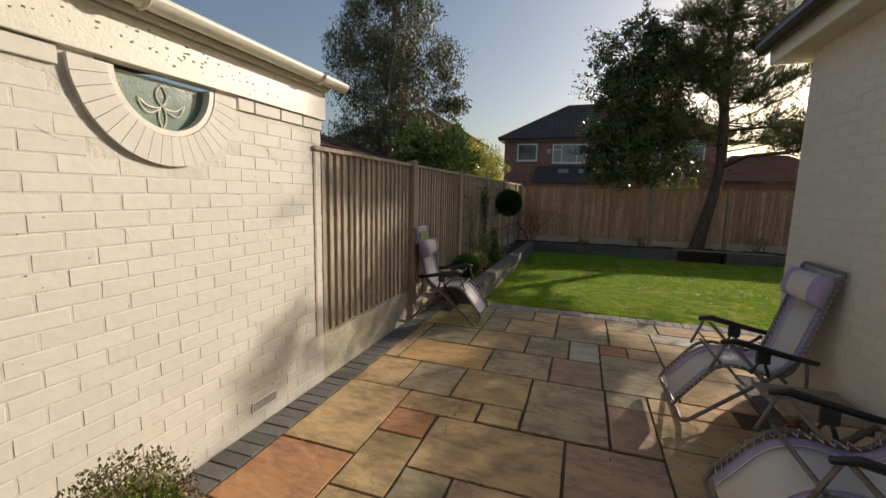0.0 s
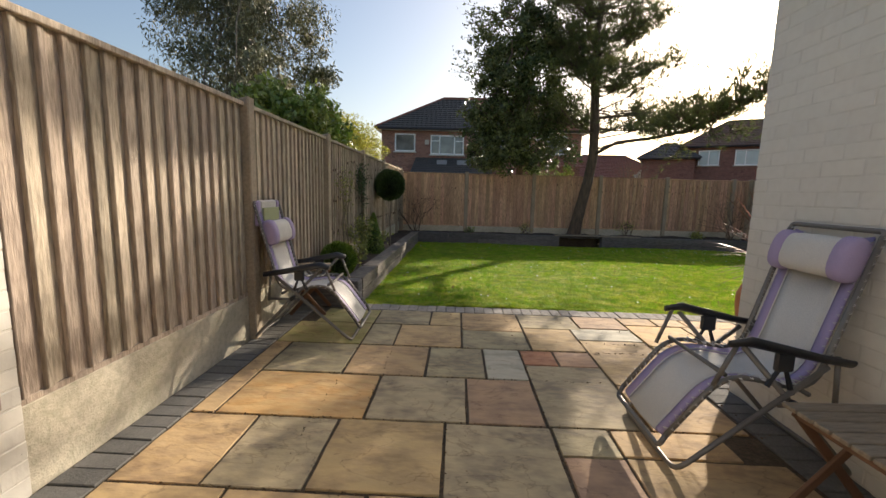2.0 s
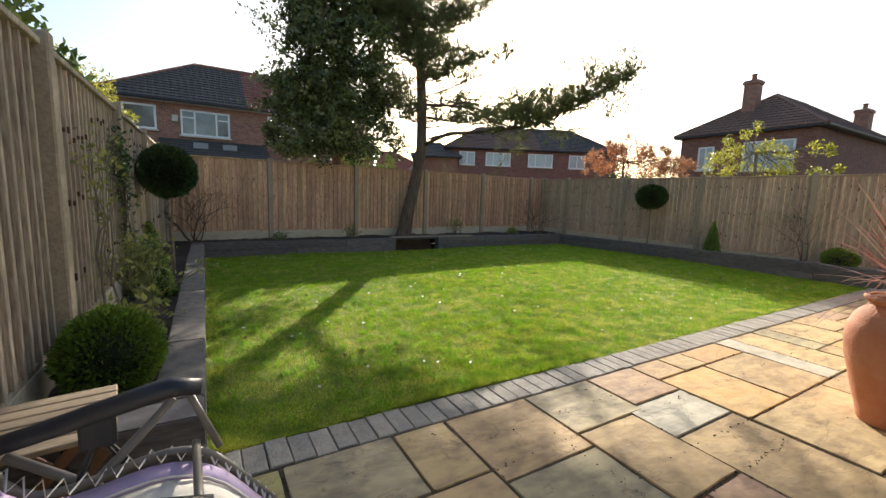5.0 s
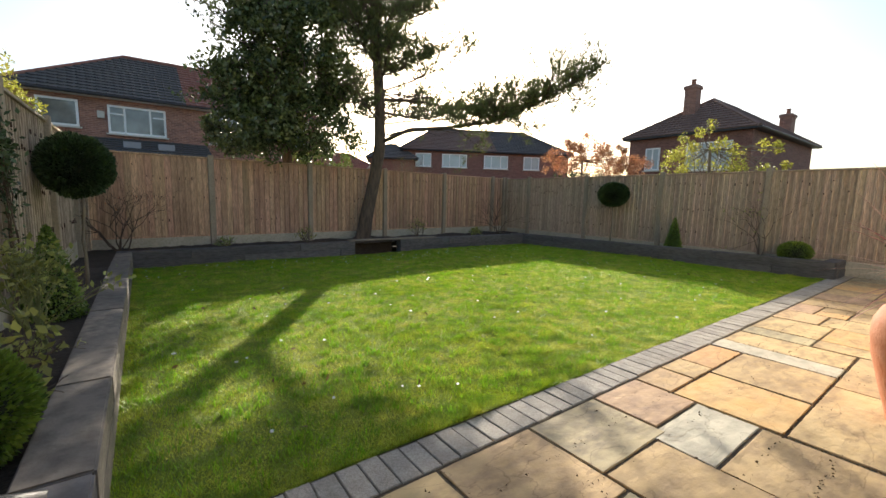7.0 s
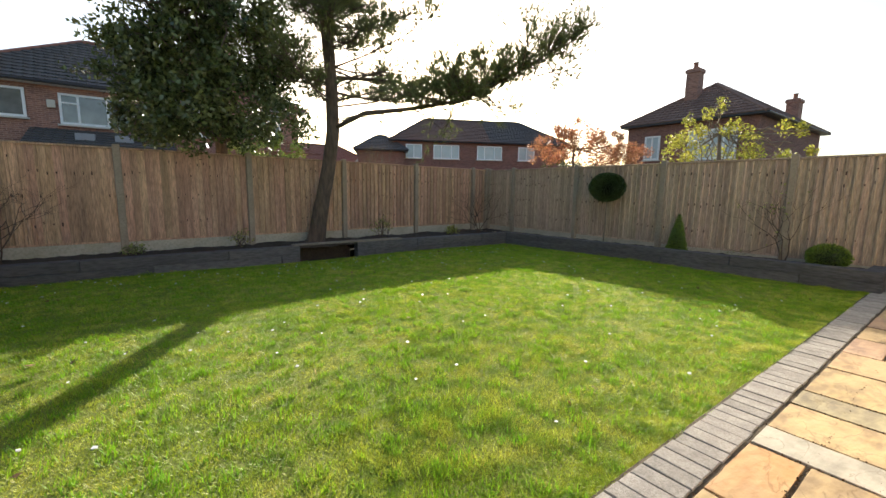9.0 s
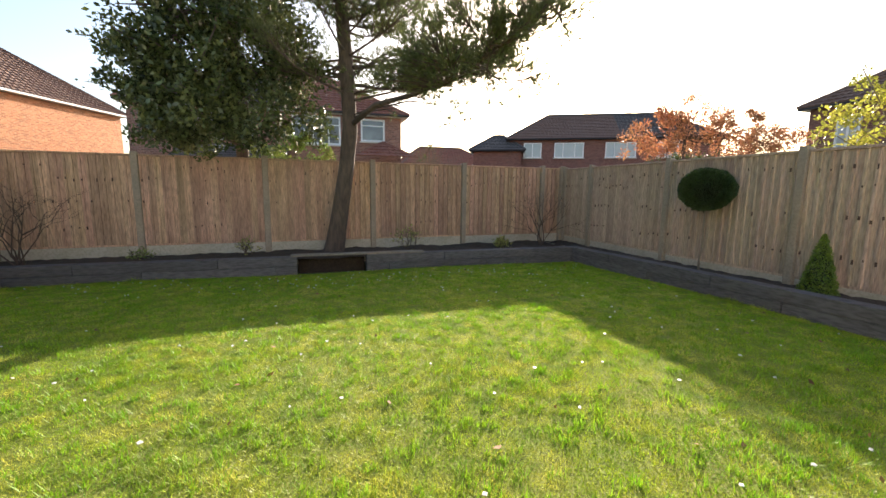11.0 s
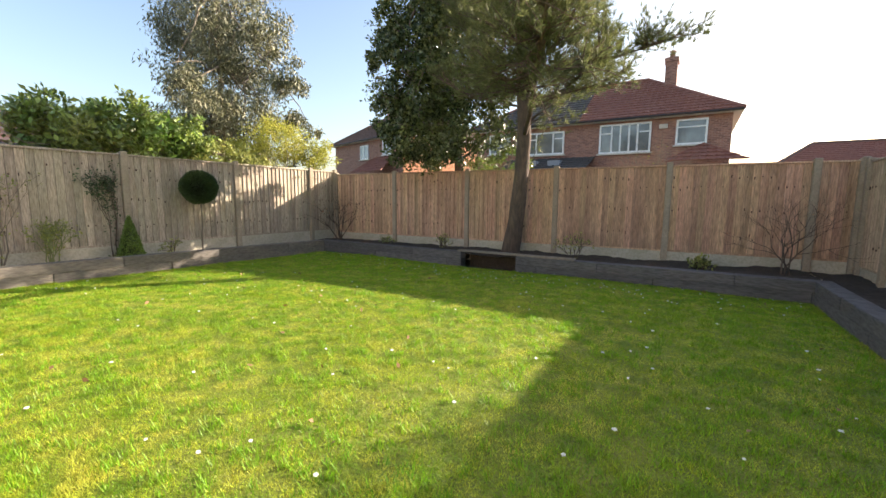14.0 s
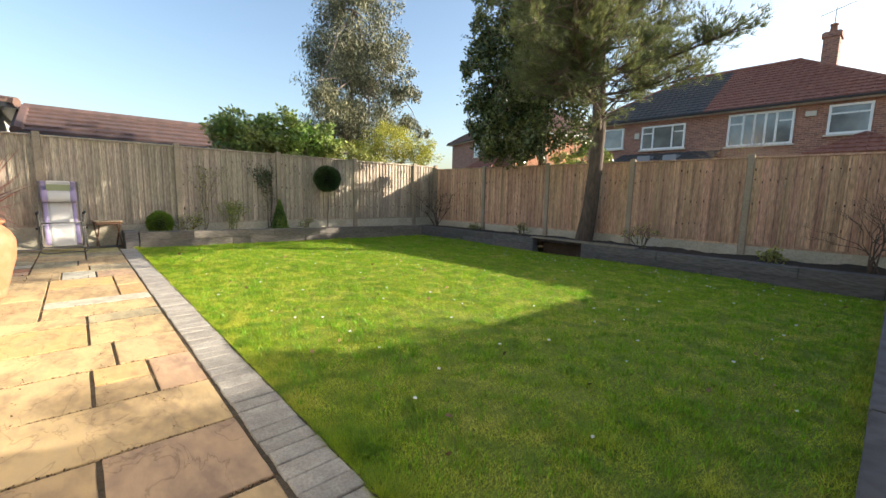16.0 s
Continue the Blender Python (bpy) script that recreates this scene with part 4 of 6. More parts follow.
tree("far_conifer", "small distant dark green conifer behind the garage roof", "tree", [(-14.0, 8.3, 0), (-14.0, 8.3, 2.5), (-14.0, 8.3, 4.0)],
     [(-14.0, 8.3, 3.2, 0.5, 0.5, 0.5), (-14.0, 8.3, 3.75, 0.3, 0.3, 0.4)], 0.1, M_HOLLY, 900, M_BARK, 61, 0.06, limbs=4)
# pine in the back bed
pine = tagged(empty("pine_tree", pose(3.62, 14.05, 0.1)), "tall leaning pine tree with bare lower trunk in the back bed", "tree")
P0 = Vector((3.62, 14.05, 0.1))
TR = [(3.60, 14.1, 0.0), (3.64, 14.06, 0.12), (3.75, 14.02, 0.8), (3.88, 13.9, 1.6), (3.95, 13.8, 2.3), (3.92, 13.75, 3.2), (3.85, 13.75, 4.2), (3.82, 13.8, 5.4), (3.9, 13.8, 6.2), (3.95, 13.8, 6.8), (3.95, 13.8, 7.4)]
RD = [0.24, 0.185, 0.15, 0.135, 0.128, 0.118, 0.11, 0.09, 0.065, 0.045, 0.02]
bm = bmesh.new()
fine, frad = [], []
for i in range(len(TR) - 1):
    for k in range(3):
        t = k / 3
        fine.append(Vector(TR[i]).lerp(Vector(TR[i + 1]), t) - P0)
        frad.append(RD[i] * (1 - t) + RD[i + 1] * t)
tube(bm, fine, frad, 14)
for v in bm.verts:
    v.co += Vector([noise.noise(v.co * 7 + Vector((9, 0, 0))) * 0.012, noise.noise(v.co * 7) * 0.012, 0])
part("trunk", bm, M_BARK, pine, smooth=True)
pr = random.Random(11)
branches = []
big = [Vector((3.95, 13.8, 2.35)), Vector((4.3, 13.1, 2.6)), Vector((4.65, 12.2, 2.58)), Vector((5.05, 11.2, 2.62)), Vector((5.4, 10.4, 2.9)), Vector((5.68, 9.85, 3.2)), Vector((5.93, 9.42, 3.5))]
branches.append((big, 0.05, 0.46))
for q in range(24):
    u = pr.uniform(0.42, 0.74) * (len(big) - 1)
    i = int(u)
    b0 = big[i].lerp(big[i + 1], u - i)
    dd = Vector((pr.uniform(-0.9, 0.9), pr.uniform(-0.9, 0.3), pr.uniform(-0.38, 0.3)))
    ln = pr.uniform(0.4, 0.85)
    branches.append(([b0, b0 + dd * ln * 0.5, b0 + dd * ln + Vector((0, 0, 0.12))], 0.014, 0.2))
branches.append(([Vector((3.93, 13.75, 3.3)), Vector((4.7, 13.3, 3.3)), Vector((5.5, 12.9, 3.2)), Vector((6.3, 12.5, 3.2))], 0.04, 0.45))
for q in range(3):
    b0 = big[2 + q % 3].lerp(big[3 + q % 3], pr.random())
    dd = Vector((pr.uniform(-0.5, 0.5), pr.uniform(-0.7, 0.1), -0.42))
    branches.append(([b0, b0 + dd * 0.4 + Vector((0, 0, 0.08)), b0 + dd * 0.95], 0.012, 0.15))
for k in range(84):
    z = pr.uniform(2.7, 6.4)
    i = next(j for j in range(len(TR) - 1) if TR[j + 1][2] >= z)
    base = Vector(TR[i]).lerp(Vector(TR[i + 1]), (z - TR[i][2]) / (TR[i + 1][2] - TR[i][2]))
    az = pr.uniform(0, 2 * math.pi)
    ln = pr.uniform(0.9, 2.0) * (1.25 - 0.5 * (z - 2.7) / 6.6)
    if math.cos(az) > 0.6 and 3.2 < z < 4.6:
        ln = pr.uniform(1.1, 2.1)
    elif z > 4:
        ln = min(ln, 1.6)
    d = Vector((math.cos(az), math.sin(az) * 0.9, pr.uniform(-0.12, 0.28)))
    if d.y > 0.3:
        ln *= 0.8
    pts = [base, base + d * ln * 0.35 + Vector((0, 0, -0.03)), base + d * ln * 0.7 + Vector((0, 0, 0.02)), base + d * ln + Vector((0, 0, 0.18))]
    branches.append((pts, 0.022, 0.25))
bare = []
for q in range(7):
    z = pr.uniform(2.45, 3.3)
    end = Vector((4.6 + pr.uniform(-0.1, 0.9), 13.2 - pr.uniform(0, 1.2), z + pr.uniform(-0.05, 0.35)))
    b0 = Vector((3.95, 13.77, z))
    bare.append([b0, b0.lerp(end, 0.35) + Vector((0, 0, 0.1)), b0.lerp(end, 0.7) + Vector((0, 0, 0.12)), end])
    for w in range(4):
        c = b0.lerp(end, pr.uniform(0.3, 0.95)) + Vector((0, 0, 0.1))
        bare.append([c, c + Vector((pr.uniform(0.05, 0.3), pr.uniform(-0.3, 0.1), pr.uniform(-0.1, 0.25)))])
bm = bmesh.new()
for pts in bare:
    tube(bm, [p - P0 for p in pts], [0.013 if len(pts) > 2 else 0.006] * (len(pts) - 1) + [0.003], 5)
tips, tdirs = [], []
for pts, rad, first in branches:
    n = len(pts)
    tube(bm, [p - P0 for p in pts], [rad * (1 - 0.8 * i / (n - 1)) for i in range(n)], 7)
    length = sum((pts[i + 1] - pts[i]).length for i in range(n - 1))
    knots = [pr.uniform(first, 1.0) for _ in range(max(int(length * 3.4), 2))]
    for s in range(int(length * (29 if pts is big else 20))):
        u = min(max(pr.choice(knots) + pr.gauss(0, 0.03), first), 1.0)
        f = u * (n - 1)
        i = min(int(f), n - 2)
        p = pts[i].lerp(pts[i + 1], f - i)
        along = (pts[i + 1] - pts[i]).normalized()
        side = Vector((pr.gauss(0, 1), pr.gauss(0, 1), pr.gauss(0.45, 0.45)))
        d = (along * 0.8 + side.normalized()).normalized()
        ln = pr.uniform(0.2, 0.75) * (1.25 - 0.5 * u)
        q = p + d * ln
        tube(bm, [p - P0, p.lerp(q, 0.5) - P0 + Vector((0, 0, 0.02)), q - P0], [0.006, 0.005, 0.003], 4)
        for e in range(8):
            t = pr.uniform(0.4, 1.08)
            o = p.lerp(q, t) + Vector((pr.gauss(0, 0.05), pr.gauss(0, 0.05), pr.gauss(0.02, 0.045)))
            tips.append(o - P0)
            tdirs.append(d * 0.8 + Vector((0, 0, 0.5)))
part("branching", bm, M_BARK, pine, smooth=True)
part_needles = needles("crown", pine, np.array(tips), np.array(tdirs), 0.105, M_NEEDLE, 17, 3)

hr = random.Random(77)
HOLLY_SPRAYS = []
for k in range(64):
    a = math.radians(hr.uniform(120, 290) if k % 4 else hr.uniform(0, 360))
    z = hr.uniform(2.3, 6.2)
    r0 = 0.75 if z < 5 else 0.5
    r1 = r0 + hr.uniform(0.45, 1.0)
    HOLLY_SPRAYS.append(((1.75 + r0 * math.cos(a), 14.0 + 0.6 * math.sin(a), z), (1.75 + r1 * math.cos(a), 14.1 + r1 * 0.8 * math.sin(a), z + hr.uniform(-0.05, 0.45)), hr.randint(26, 60)))
tree("evergreen_tree", "dense dark evergreen tree behind the back fence", "tree", [(2.15, 14.75, 0), (2.1, 14.6, 2), (2.1, 14.1, 4), (2.1, 14.0, 6)],
     [(1.6, 13.95, 2.4, 1.15, 0.9, 0.7), (2.7, 14.0, 2.7, 1.15, 0.9, 0.9), (1.5, 13.8, 3.3, 1.15, 1.0, 0.9), (2.35, 13.8, 4.0, 1.2, 1.1, 1.0), (1.65, 13.8, 4.7, 1.05, 1.0, 0.9), (2.2, 13.9, 5.3, 0.95, 0.9, 0.8),
      (1.1, 14.9, 2.35, 0.75, 0.6, 0.55), (1.0, 13.7, 3.0, 0.6, 0.6, 0.6), (1.9, 13.9, 6.0, 0.65, 0.6, 0.6), (1.0, 13.6, 5.0, 0.5, 0.5, 0.5), (1.2, 13.2, 4.0, 0.5, 0.5, 0.6)],
     0.085, M_HOLLY, 44000, M_BARK, 5, 0.14, aspect=0.55, limbs=40, sprays=HOLLY_SPRAYS)
tree("variegated_shrub", "yellow-green shrub showing above the back fence under the evergreen", "shrub", [(3.0, 14.9, 0), (3.0, 14.9, 1.0), (3.0, 14.9, 1.9)],
     [(2.7, 14.9, 1.9, 0.6, 0.35, 0.35), (3.3, 14.85, 1.9, 0.5, 0.35, 0.4), (3.1, 14.9, 2.3, 0.35, 0.3, 0.3)], 0.075, M_LAUREL, 2600, M_BARK_G, 71, 0.04, limbs=16)
tree("eucalyptus_tree", "airy grey-green eucalyptus tree beyond the patio fence", "tree", [(-5.9, 13.8, 0), (-5.8, 13.7, 2.5), (-5.6, 13.7, 5), (-5.5, 13.7, 7.4)],
     [(-6.6, 13.2, 3.0, 1.5, 1.6, 1.0), (-4.8, 13.8, 3.6, 1.3, 1.7, 1.1), (-6.0, 13.8, 4.9, 2.0, 1.9, 1.2), (-4.8, 14.0, 5.9, 1.6, 1.7, 1.2), (-6.6, 13.6, 6.3, 1.5, 1.6, 1.1), (-5.5, 13.8, 7.5, 1.7, 1.7, 0.9), (-3.9, 14.6, 4.8, 0.7, 0.8, 1.0), (-4.2, 12.2, 3.9, 0.8, 0.8, 0.7), (-3.7, 15.0, 3.3, 0.6, 0.7, 0.6)],
     0.13, M_EUC, 46000, M_BARK_G, 8, 0.15, aspect=0.28, droop=0.7, limbs=26)
tree("laurel_hedge", "glossy green laurel bush over the patio fence", "shrub", [(-2.7, 9.8, 0), (-2.7, 9.8, 1.5), (-2.7, 9.8, 2.4)],
     [(-2.5, 8.9, 2.25, 0.75, 0.95, 0.65), (-2.6, 10.0, 2.4, 0.85, 0.95, 0.7), (-2.7, 11.0, 2.25, 0.8, 0.75, 0.6)], 0.12, M_LAUREL, 12000, M_BARK_G, 9, 0.06, limbs=14)
tree("hedge_shrub", "mixed green and straw coloured shrub over the fence", "shrub", [(-2.4, 12.0, 0), (-2.4, 12.0, 1.3), (-2.4, 12.0, 2.0)],
     [(-2.4, 11.6, 2.0, 0.7, 0.7, 0.55), (-2.5, 12.5, 1.9, 0.8, 0.7, 0.5)], 0.09, M_ROSE, 5000, M_BARK_G, 10, 0.04, limbs=10)
tree("forsythia_bush", "yellow-green flowering bush over the fence corner", "shrub", [(-2.8, 13.8, 0), (-2.8, 13.8, 1.2), (-2.8, 13.8, 2.0)],
     [(-2.8, 13.4, 2.55, 0.95, 0.95, 0.7), (-2.3, 14.3, 2.35, 0.7, 0.7, 0.55), (-3.1, 12.7, 2.3, 0.6, 0.6, 0.5)], 0.06, M_YELLOW, 16000, M_BARK_G, 12, 0.04, limbs=26, aspect=0.4)
tree("copper_tree", "small tree with copper coloured spring leaves", "tree", [(10.8, 13.2, 0), (10.8, 13.2, 1.2), (10.8, 13.2, 2.4)],
     [(10.2, 13.5, 2.35, 0.7, 0.7, 0.5), (10.9, 13.0, 2.6, 0.8, 0.8, 0.6), (11.6, 12.6, 2.2, 0.7, 0.7, 0.5), (10.6, 13.3, 3.05, 0.45, 0.45, 0.4), (11.5, 12.4, 2.7, 0.4, 0.4, 0.35), (12.2, 12.2, 2.3, 0.6, 0.6, 0.4)], 0.06, M_RUST, 11500, M_BARK, 13, 0.05, limbs=34)
tree("dark_conifer_bush", "low dark evergreen bush beyond the side fence", "shrub", [(12.0, 14.2, 0), (12.0, 14.2, 1.0), (12.0, 14.2, 1.8)],
     [(12.0, 14.2, 1.8, 0.9, 0.9, 0.55)], 0.07, M_HOLLY, 3000, M_BARK, 14, 0.05, limbs=6)
tree("yellow_leaf_tree", "sparse young tree with bright yellow-green leaves", "tree", [(10.2, 9.3, 0), (10.2, 9.3, 1.3), (10.1, 9.3, 2.4)],
     [(10.1, 9.9, 2.1, 0.7, 0.8, 0.55), (10.3, 8.7, 2.05, 0.7, 0.8, 0.5), (10.0, 9.4, 2.6, 0.5, 0.6, 0.5), (10.2, 8.1, 2.1, 0.4, 0.4, 0.3)], 0.06, M_YELLOW, 3000, M_BARK_G, 15, 0.045, limbs=44, aspect=0.55)

# ---- things on the patio and in the beds ----
M_LIGHTWOOD = material("weathered_table_wood", (0.4, 0.31, 0.21), 0.8, other=(0.28, 0.21, 0.14), scale=5, amount=0.6, fine=(0.15, 0.11, 0.07), fine_scale=20, fine_amount=0.4, stretch=(1, 8, 1), bump=0.4)
M_TABLELEG = material("red_brown_table_wood", (0.19, 0.095, 0.05), 0.6, other=(0.13, 0.07, 0.04), scale=6, bump=0.2)
M_TUBE = material("bronze_grey_tube", (0.2, 0.18, 0.155), 0.45, metal=0.25, other=(0.13, 0.12, 0.105), scale=20)
M_ARM = material("black_armrest_plastic", (0.02, 0.02, 0.022), 0.42, other=(0.035, 0.035, 0.035), scale=20, bump=0.1)
M_FABRIC = material("cream_textilene", (0.74, 0.7, 0.63), 0.7, other=(0.66, 0.62, 0.55), scale=4, amount=0.5, fine=(0.5, 0.47, 0.42), fine_scale=180, fine_amount=0.35, bump=0.4, bump_scale=400)
M_LILAC = material("lilac_border_fabric", (0.45, 0.36, 0.54), 0.75, other=(0.38, 0.3, 0.47), scale=5, amount=0.5, fine=(0.34, 0.27, 0.42), fine_scale=200, fine_amount=0.3, bump=0.4, bump_scale=300)
M_CORD = material("white_elastic_cord", (0.72, 0.7, 0.66), 0.7)
M_GREENF = material("pale_green_fabric", (0.4, 0.42, 0.22), 0.75, other=(0.34, 0.36, 0.2), scale=5, bump=0.3, bump_scale=300)


def fabric_strip(bm, path, y0, y1, thick=0.012, sag=0.03, ys=7):
    """A soft sheet following the path (x, z) between y0 and y1."""
    rows = []
    W = 0.225
    for x, z in path:
        rows.append([(x, y0 + (y1 - y0) * j / (ys - 1), z - sag * (1 - ((y0 + (y1 - y0) * j / (ys - 1)) / W) ** 2)) for j in range(ys)])
    top = [[bm.verts.new(p) for p in r] for r in rows]
    low = [[bm.verts.new((p[0] - 0.004, p[1], p[2] - thick)) for p in r] for r in rows]
    n = len(rows)
    for i in range(n - 1):
        for j in range(ys - 1):
            bm.faces.new((top[i][j], top[i + 1][j], top[i + 1][j + 1], top[i][j + 1]))
            bm.faces.new((low[i][j], low[i][j + 1], low[i + 1][j + 1], low[i + 1][j]))
        bm.faces.new((top[i][0], low[i][0], low[i + 1][0], top[i + 1][0]))
        bm.faces.new((top[i][-1], top[i + 1][-1], low[i + 1][-1], low[i][-1]))
    for j in range(ys - 1):
        bm.faces.new((top[0][j], top[0][j + 1], low[0][j + 1], low[0][j]))
        bm.faces.new((top[-1][j], low[-1][j], low[-1][j + 1], top[-1][j + 1]))


def smooth_path(pts, n=22):
    out = rounded([(x, 0, z) for x, z in pts], 0.16, 6)
    return [(p.x, p.z) for p in out]


def recliner(words, m, green=False):
    """A folding recliner: x to the foot, y across, z up; its back legs stand at x = 0."""
    c = tagged(empty("recliner_chair", m), words, "recliner chair", "recliner chairs on the patio")
    W = 0.238
    prof = [(0.03, 1.09), (0.22, 0.40), (0.60, 0.47), (0.83, 0.16)]
    path = smooth_path(prof)
    frame_path = rounded([(x, 0, z) for x, z in prof], 0.12, 5)
    bm = bmesh.new()
    for s in (-1, 1):
        tube(bm, [(p.x, s * W, p.z) for p in frame_path[:]], 0.0125, 8)
    tube(bm, rounded([(0.035, -W, 1.07), (0.02, -W, 1.11), (0.02, W, 1.11), (0.035, W, 1.07)], 0.05), 0.0125, 8)
    tube(bm, rounded([(0.825, -W, 0.168), (0.855, -W, 0.11), (0.855, W, 0.11), (0.825, W, 0.168)], 0.05), 0.0125, 8)
    tube(bm, [(0.60, -W, 0.462), (0.60, W, 0.462)], 0.011, 8)
    tube(bm, [(0.23, -W, 0.385), (0.23, W, 0.385)], 0.011, 8)
    part("seat_frame", bm, M_TUBE, c, smooth=True)
    # crossing legs
    Wl = W + 0.02
    bm = bmesh.new()
    tube(bm, rounded([(0.55, -Wl, 0.60), (0.0, -Wl, 0.0135), (0.0, Wl, 0.0135), (0.55, Wl, 0.60)], 0.06), 0.0125, 8)
    part("back_leg_frame", bm, M_TUBE, c, smooth=True)
    Wf = W + 0.035
    bm = bmesh.new()
    tube(bm, rounded([(0.2, -Wf, 0.53), (0.79, -Wf, 0.0135), (0.79, Wf, 0.0135), (0.2, Wf, 0.53)], 0.06), 0.0125, 8)
    part("front_leg_frame", bm, M_TUBE, c, smooth=True)
    for s in (-1, 1):
        for pts in ([(0.66, s * (W + 0.02), 0.42), (0.585, s * (W + 0.03), 0.61)], [(0.13, s * (W + 0.02), 0.345), (0.38, s * (W + 0.03), 0.345)], [(0.15, s * (W + 0.02), 0.57), (0.13, s * (W + 0.02), 0.33)]):
            part("side_bar", tube(bmesh.new(), pts, 0.0105, 8), M_TUBE, c, smooth=True)
    for s in (-1, 1):
        bm = bmesh.new()
        pts = [(0.10, 0.545), (0.25, 0.57), (0.42, 0.605), (0.54, 0.63), (0.62, 0.615)]
        tube(bm, [(x, s * (W + 0.035), z) for x, z in pts], [0.024, 0.026, 0.03, 0.032, 0.024], 10, flat=0.55)
        part("armrest", bm, M_ARM, c, "black moulded armrest", smooth=True)
        bm = bmesh.new()
        box(bm, 0.34, s * (W + 0.03) - 0.013, 0.50, 0.42, s * (W + 0.03) + 0.013, 0.585, 0.008)
        tube(bm, [(0.33, s * (W + 0.03), 0.40), (0.38, s * (W + 0.03), 0.54), (0.44, s * (W + 0.03), 0.43)], 0.013, 6)
        part("arm_bracket", bm, M_ARM, c)
        bm = bmesh.new()
        tube(bm, [(0.33, s * (W + 0.04), 0.36), (0.33, s * (W + 0.075), 0.36)], [0.02, 0.017], 10)
        part("locking_knob", bm, M_ARM, c)
    # fabric, in one cream middle and lilac borders
    bm = bmesh.new()
    fabric_strip(bm, path, -0.145, 0.145)
    part("sling", bm, M_FABRIC, c, "cream woven sling", smooth=True)
    for s in (-1, 1):
        bm = bmesh.new()
        fabric_strip(bm, [(x, z + 0.002) for x, z in path], *sorted((s * 0.147, s * 0.205)), ys=3)
        part("sling_border", bm, M_LILAC, c, "lilac sling border", smooth=True)
        bm = bmesh.new()
        tube(bm, [(x, s * 0.146, z + 0.006 - 0.03 * (1 - (0.146 / 0.205) ** 2)) for x, z in path], 0.003, 5)
        part("piping", bm, M_CORD, c)
        bm = bmesh.new()
        acc, last, zig = 0.0, None, 0
        pts = []
        for (x0, z0), (x1, z1) in zip(path, path[1:]):
            ln = math.hypot(x1 - x0, z1 - z0)
            k = max(int(ln / 0.018), 1)
            for q in range(k):
                u = q / k
                zig += 1
                y = s * (0.198 if zig % 2 else 0.262)
                pts.append((x0 + (x1 - x0) * u, y, z0 + (z1 - z0) * u + (0.006 if zig % 2 else 0.012)))
        tube(bm, pts, 0.0034, 4)
        part("lacing", bm, M_CORD, c, "zigzag white elastic lacing")
    # head pillow and, on some, a folded cloth over the head bar
    bm = bmesh.new()
    made = bmesh.ops.create_uvsphere(bm, u_segments=24, v_segments=14, radius=1)["verts"]
    for v in made:
        x, y, z = v.co
        k = lambda q, e: math.copysign(abs(q) ** e, q)
        v.co = Vector((k(x, 0.8) * 0.055, k(y, 0.45) * 0.21, k(z, 0.8) * 0.095))
    ang = math.atan2(0.19, 0.69)
    for v in made:
        v.co = Matrix.Rotation(-ang, 3, "Y") @ v.co + Vector((0.125 - 0.03 * (not green), 0, 0.87 + 0.11 * (not green)))
    pillow = part("pillow", bm, M_FABRIC, c, "cream head pillow with lilac ends", smooth=True)
    for s in (-1, 1):
        bm = bmesh.new()
        made = bmesh.ops.create_uvsphere(bm, u_segments=20, v_segments=12, radius=1)["verts"]
        for v in made:
            x, y, z = v.co
            k = lambda q, e: math.copysign(abs(q) ** e, q)
            v.co = Vector((k(x, 0.8) * 0.058, k(y, 0.45) * 0.05, k(z, 0.8) * 0.104))
            v.co = Matrix.Rotation(-ang, 3, "Y") @ v.co + Vector((0.125 - 0.03 * (not green), s * 0.172, 0.87 + 0.11 * (not green)))
        part("pillow_end", bm, M_LILAC, pillow, "lilac pillow end", smooth=True)
    if green:
        hood = part("head_band", box(bmesh.new(), -0.004, -0.15, 1.0, 0.045, 0.15, 1.125, 0.012), M_FABRIC, c, "cream fabric band over the head bar")
        for s in (-1, 1):
            part("band_end", a_box(-0.004, min(s * 0.152, s * 0.215), 0.92, 0.045, max(s * 0.152, s * 0.215), 1.122, 0.012), M_LILAC, hood, "lilac band end")
        part("head_panel", a_box(0.05, -0.15, 0.955, 0.07, 0.15, 1.065, 0.006), M_GREENF, c, "pale green lining of the head band")
    return c


recliner("cream and lilac recliner chair standing against the wooden fence", pose(-1.31, 5.77, 0, 0, 0, 2), True)
recliner("cream and lilac recliner chair standing against the white house wall", pose(2.12, 4.36, 0, 0, 0, 180))
recliner("cream and lilac recliner chair beside the small folding table", pose(2.12, 3.08, 0, 0, 0, 179))


def folding_table(words, m, top=0.43, w=0.42, d=0.42):
    t = tagged(empty("folding_table", m), words, "small table", "small folding tables")
    n = 6
    for k in range(n):
        y = -d / 2 + d * k / n
        part("slat", a_box(-w / 2, y + 0.004, top - 0.018, w / 2, y + d / n - 0.004, top, 0.003), M_LIGHTWOOD, t)
    for s in (-1, 1):
        part("top_rail", a_box(s * (w / 2 - 0.05) - 0.012, -d / 2 + 0.01, top - 0.055, s * (w / 2 - 0.05) + 0.012, d / 2 - 0.01, top - 0.019, 0.003), M_TABLELEG, t)
        for q in (-1, 1):
            bm = bmesh.new()
            box(bm, -0.018, -0.008, -0.26, 0.018, 0.008, 0.26, 0.003)
            bmesh.ops.transform(bm, matrix=pose(q * 0.0, s * (d / 2 - 0.03 - 0.018 * (q > 0)), 0.2, 0, q * 40, 0), verts=bm.verts)
            part("leg", bm, M_TABLELEG, t)
    return t


